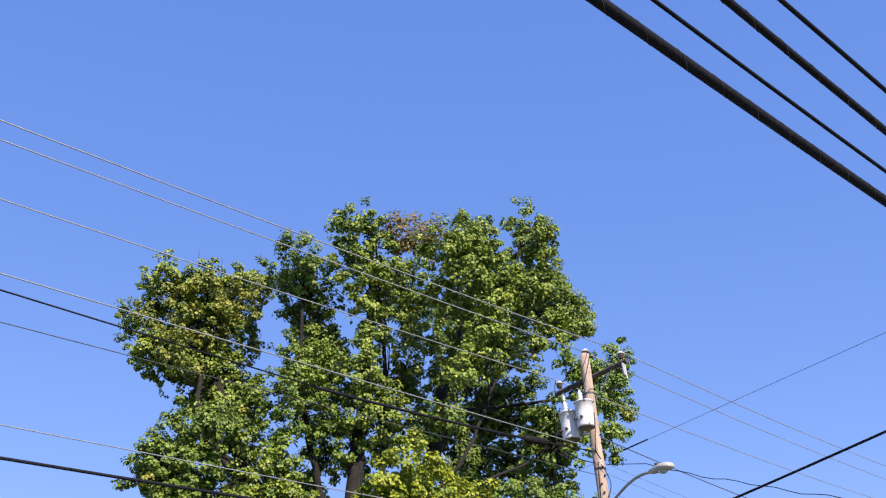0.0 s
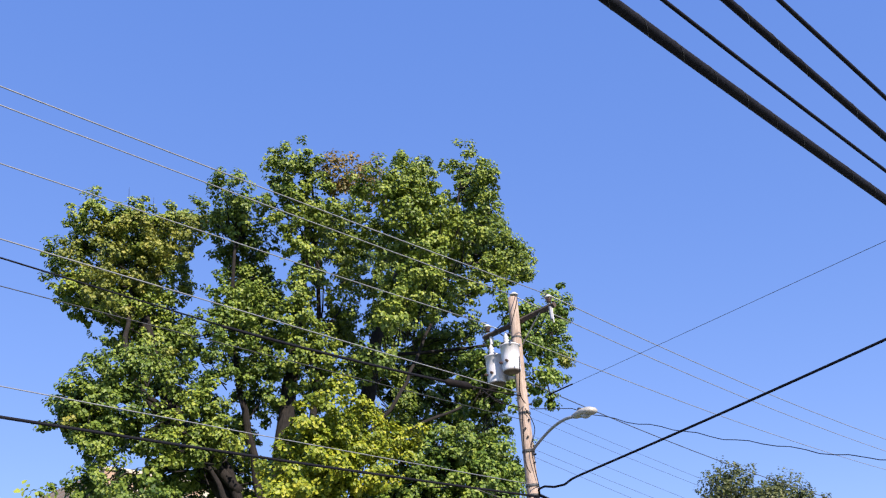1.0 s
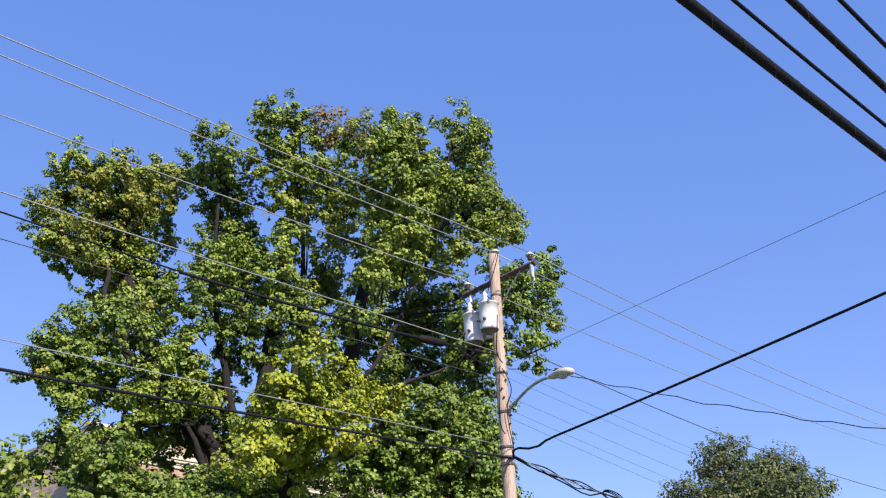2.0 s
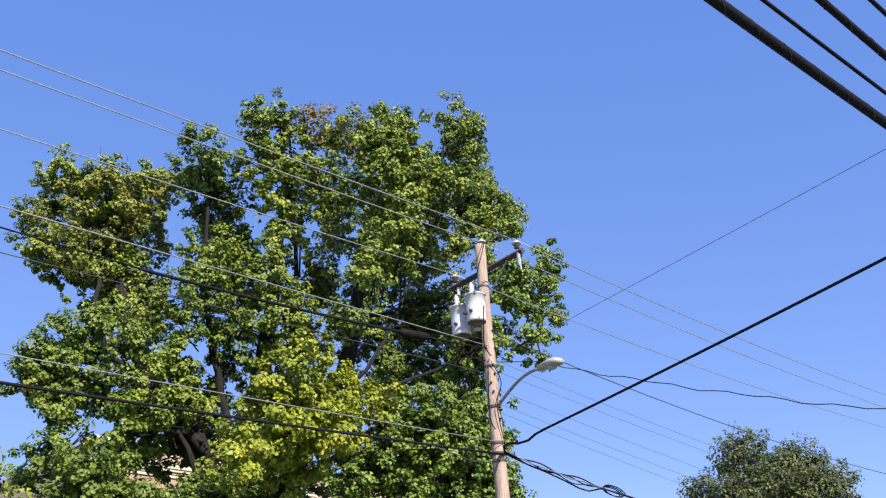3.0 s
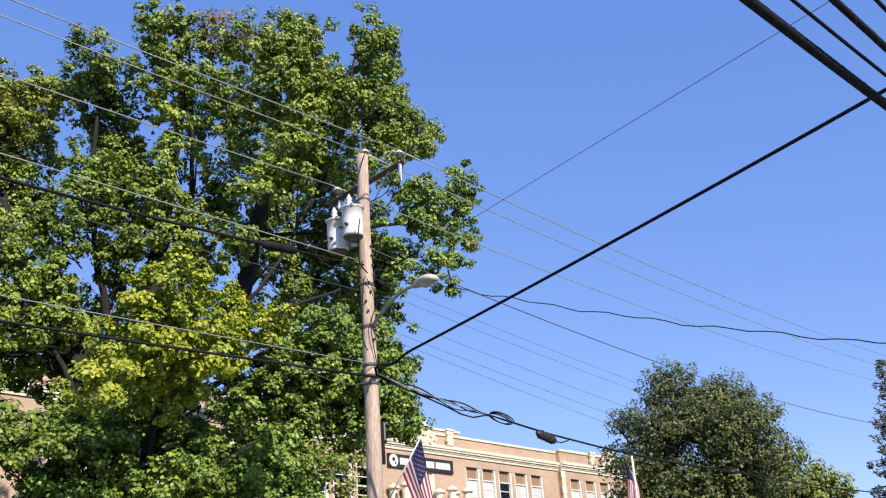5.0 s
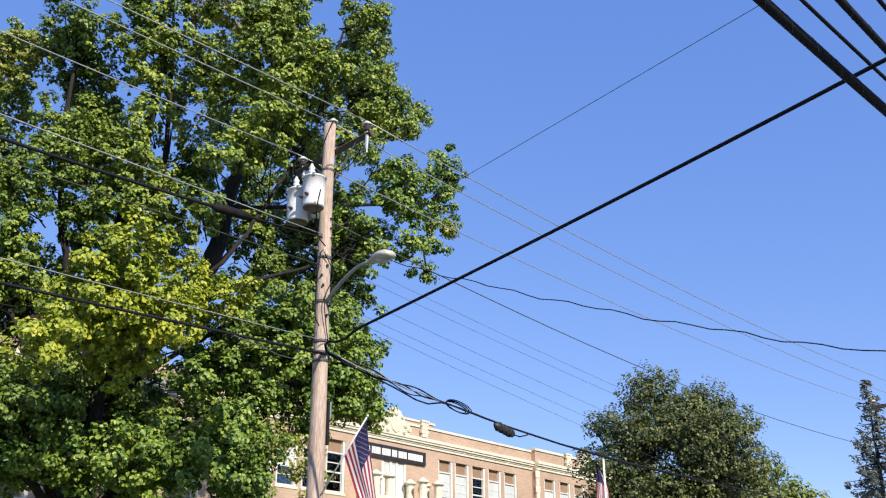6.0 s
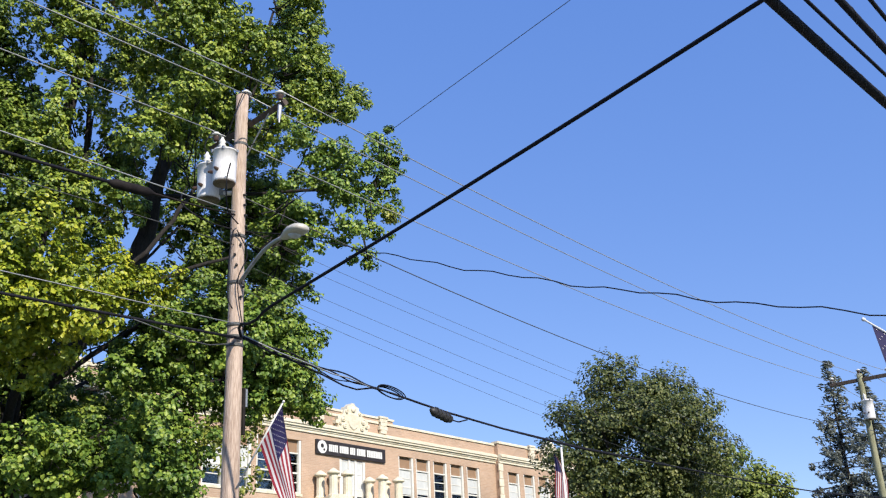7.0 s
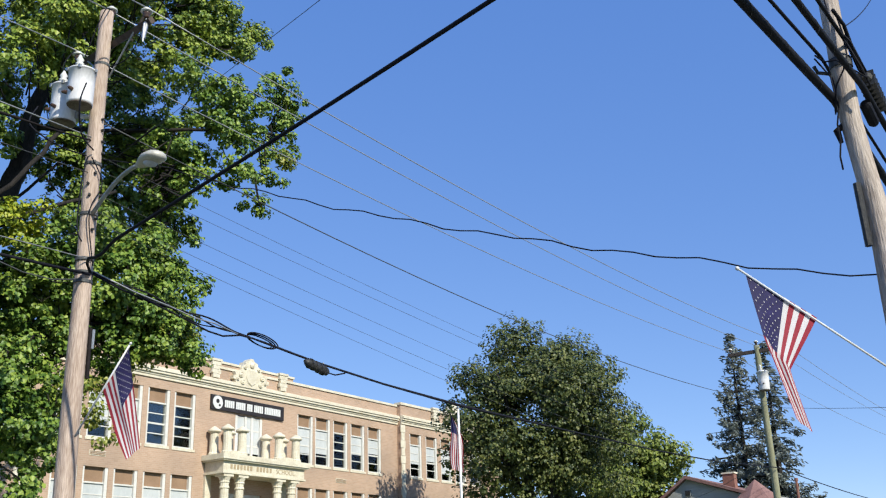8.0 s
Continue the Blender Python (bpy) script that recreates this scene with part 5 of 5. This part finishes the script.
# ---- flags ----
def flag(at_tip, at_base, label, hang, seed, hoist, fly, scale=1.0, edges=None):
    """Stars-and-stripes flag hanging limp from a tilted white staff. hang: how far the free end drops."""
    tip, base = Vector(at_tip), Vector(at_base)
    t = thing("flag", label, "flag", base, "flags")
    part("staff", tubed([base, tip], 0.014 * scale, sides=10), WHITE, t, "white staff", True)
    ball = part("finial", lathe([(0.004, -0.02), (0.016, -0.01), (0.018, 0), (0.014, 0.012), (0.004, 0.02)], tip, tip - base, 10), WHITE, t, "", True)
    d = (base - tip).normalized()
    nu, nv = 26, 26
    flat = Vector((d.x, d.y, 0))
    flat = flat.normalized() if flat.length > 1e-3 else Vector((1, 0, 0))
    side = flat.cross(Vector((0, 0, 1))).normalized()

    vg, wide, drop_k = hang

    def place(u, v):
        """u along the fly, v down the hoist (0 at the tip): the cloth falls and gathers towards one line."""
        if edges:
            q = [a + ((b - a) * u / 0.42 if u < 0.42 else (b - a) + (c - b) * (u - 0.42) / 0.58) for a, b, c in (map(Vector, e) for e in edges)]
            p = q[0].lerp(q[1], v)
            return p + side * (0.03 * math.sin(v * 9 + u * 2) * min(u * 2, 1) + 0.02 * u * math.sin(v * 5 + 1)) * (1 - 0.7 * u)
        k = wide * (1 - (1 - u) ** 1.5)
        vv = v + (vg - v) * k
        top = tip + d * (0.04 + hoist * vv)
        fall = fly * drop_k * u * (1 - 0.08 * math.sin(v * 3.1))
        p = top + Vector((0, 0, -1)) * fall
        fold = 0.06 * (1 - 0.6 * u)
        p += side * scale * fold * math.sin(v * 10 + u * 2.2 + seed) * min(u * 2.5, 1)
        p += flat * scale * 0.035 * math.sin(v * 6 + u * 5 + seed * 2) * min(u * 2, 1)
        return p

    def patch(name, u0, u1, v0, v1, mat, off=0.0):
        bm = bmesh.new()
        iu, iv = max(int((u1 - u0) * nu), 2), max(int((v1 - v0) * nv), 2)
        grid = [[bm.verts.new(place(u0 + (u1 - u0) * a / iu, v0 + (v1 - v0) * b / iv) + side * off) for b in range(iv + 1)] for a in range(iu + 1)]
        for a in range(iu):
            for b in range(iv):
                bm.faces.new((grid[a][b], grid[a + 1][b], grid[a + 1][b + 1], grid[a][b + 1]))
        return part(name, bm, mat, t, "", True)

    for i in range(13):
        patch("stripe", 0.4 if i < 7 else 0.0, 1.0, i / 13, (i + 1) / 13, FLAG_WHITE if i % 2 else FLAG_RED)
    canton = patch("canton", 0.0, 0.4, 0.0, 7 / 13, FLAG_BLUE)
    bm = bmesh.new()
    for r in range(9):
        for c in range(6 if r % 2 == 0 else 5):
            u, v = 0.4 * (c * 2 + 1 + r % 2) / 12, 7 / 13 * (r + 1) / 10
            for s in (-1, 1):
                p = place(u, v) + side * 0.004 * s
                e1, e2 = (place(u + 0.02, v) - place(u, v)).normalized(), (place(u, v + 0.02) - place(u, v)).normalized()
                ring = [bm.verts.new(p + (e1 * math.cos(k * math.pi / 5) + e2 * math.sin(k * math.pi / 5)) * (0.012 if k % 2 == 0 else 0.005) * scale) for k in range(10)]
                bm.faces.new(ring)
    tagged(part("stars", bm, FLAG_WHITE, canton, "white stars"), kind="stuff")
    return t


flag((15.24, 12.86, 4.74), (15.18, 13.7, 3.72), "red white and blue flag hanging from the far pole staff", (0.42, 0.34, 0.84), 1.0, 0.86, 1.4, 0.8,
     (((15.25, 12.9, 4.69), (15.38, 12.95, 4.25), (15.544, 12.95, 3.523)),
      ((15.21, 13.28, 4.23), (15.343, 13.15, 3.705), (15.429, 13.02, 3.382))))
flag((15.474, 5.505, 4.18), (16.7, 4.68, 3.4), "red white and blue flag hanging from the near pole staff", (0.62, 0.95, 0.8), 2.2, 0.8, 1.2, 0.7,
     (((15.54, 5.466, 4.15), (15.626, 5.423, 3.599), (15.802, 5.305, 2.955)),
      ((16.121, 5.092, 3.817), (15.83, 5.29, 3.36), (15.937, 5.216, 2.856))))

# flagpole on the school lawn
fx, fy = 36.2, 22.0
fp = thing("flagpole", "white metal flagpole with a limp flag on the lawn", "flagpole", (fx, fy, height(fx, fy)))
part("pole", tubed([(fx, fy, height(fx, fy) - 0.3), (fx, fy, 7.86)], [0.06, 0.035], sides=12), WHITE, fp, "", True)
part("finial", lathe([(0.01, 0), (0.05, 0.03), (0.05, 0.07), (0.01, 0.1)], (fx, fy, 7.86), sides=12), STEEL, fp, "", True)


def limp(u, v):
    """A point of the hanging cloth: u along the fly, v down the hoist."""
    w = 0.05 + 0.5 * math.sin(min(u * 1.3, 1) * 1.57) * (1 - 0.25 * u)
    a, b = -0.28 + v * w + 0.09 * u * math.sin(u * 5 + 1), 0.03 * math.sin(v * 14 + u * 3)
    return (fx + 0.6 * a + 0.8 * b, fy - 0.8 * a + 0.6 * b, 7.76 - u * 1.9 - 0.15 * v)


bm = bmesh.new()
rows_c = [[bm.verts.new(limp(0.36 * a / 6, 7 / 13 * b / 6)) for b in range(7)] for a in range(7)]
for a in range(6):
    for b in range(6):
        bm.faces.new((rows_c[a][b], rows_c[a + 1][b], rows_c[a + 1][b + 1], rows_c[a][b + 1]))
part("canton", bm, FLAG_BLUE, fp)
for i in range(13):
    bm = bmesh.new()
    cols_f = []
    for a in range(15):
        u = (0.36 if i < 7 else 0) + a / 14 * (0.64 if i < 7 else 1)
        cols_f.append([bm.verts.new(limp(u, v)) for v in (i / 13, (i + 0.5) / 13, (i + 1) / 13)])
    for a, b in zip(cols_f, cols_f[1:]):
        for j in (0, 1):
            bm.faces.new((a[j], a[j + 1], b[j + 1], b[j]))
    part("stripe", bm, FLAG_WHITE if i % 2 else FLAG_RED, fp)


# ---- house beyond the trees ----
def house():
    h = thing("house", "grey house with a red shingled gable roof and brick chimney", "house", (78, 27, 2.5))
    part("wall", boxed(75, 84, 23.8, 31.0, 1.5, 7.6), SIDING, h, "grey clapboard wall")
    bm = bmesh.new()
    for x0, x1, off in ((74.7, 84.3, 0.0),):
        prof = [(31.6, 7.3), (29.1, 9.0), (23.4, 7.1), (23.4, 7.3), (29.1, 9.22), (31.6, 7.52)]
        a = [bm.verts.new((x0, y, z)) for y, z in prof]
        b = [bm.verts.new((x1, y, z)) for y, z in prof]
        for i in range(6):
            bm.faces.new((a[i], a[(i + 1) % 6], b[(i + 1) % 6], b[i]))
        bm.faces.new(a[::-1])
        bm.faces.new(b)
    part("roof", bm, ROOFRED, h, "red shingled roof")
    bm = bmesh.new()
    g = [bm.verts.new(p) for p in ((75.02, 31.0, 7.58), (75.02, 23.8, 7.1), (75.02, 29.1, 8.98))]
    bm.faces.new(g)
    g2 = [bm.verts.new(p) for p in ((75.2, 31.0, 7.58), (75.2, 23.8, 7.1), (75.2, 29.1, 8.98))]
    bm.faces.new(g2[::-1])
    part("gable", bm, SIDING, h, "grey gable")
    # dark gable louver, built as a siding block with a dark inset, no glass
    w = part("window", boxed(74.95, 75.015, 28.9, 29.3, 7.85, 8.25), SIDING, h)
    part("pane", boxed(74.92, 74.948, 28.93, 29.27, 7.88, 8.22), DARK, w)
    ch = part("chimney", boxed(76.5, 77.1, 26.3, 27.1, 7.2, 9.25), CHIMNEY, h, "red brick chimney")
    part("cap", boxed(76.44, 77.16, 26.24, 27.16, 9.252, 9.36), STONE, ch)
    part("turret_roof", lathe([(1.9, 0), (1.85, 0.05), (0.9, 0.85), (0.03, 1.6)], (75.5, 24.6, 7.0), sides=8), ROOFRED, h, "red pointed roof")
    part("turret_wall", lathe([(1.6, 0), (1.6, 5.2)], (75.5, 24.6, 1.8), sides=8), SIDING, h)
    part("vent_pipe", lathe([(0.09, 0), (0.09, 1.2), (0.13, 1.22), (0.13, 1.4)], (77, 22.3, 7.2), sides=10), CHIMNEY, h)
    return h


home = house()
pivot = Matrix.Translation((7.6, 3.14, 1.7))
home.matrix_basis = pivot @ Matrix.Scale(0.76, 4) @ pivot.inverted() @ home.matrix_basis
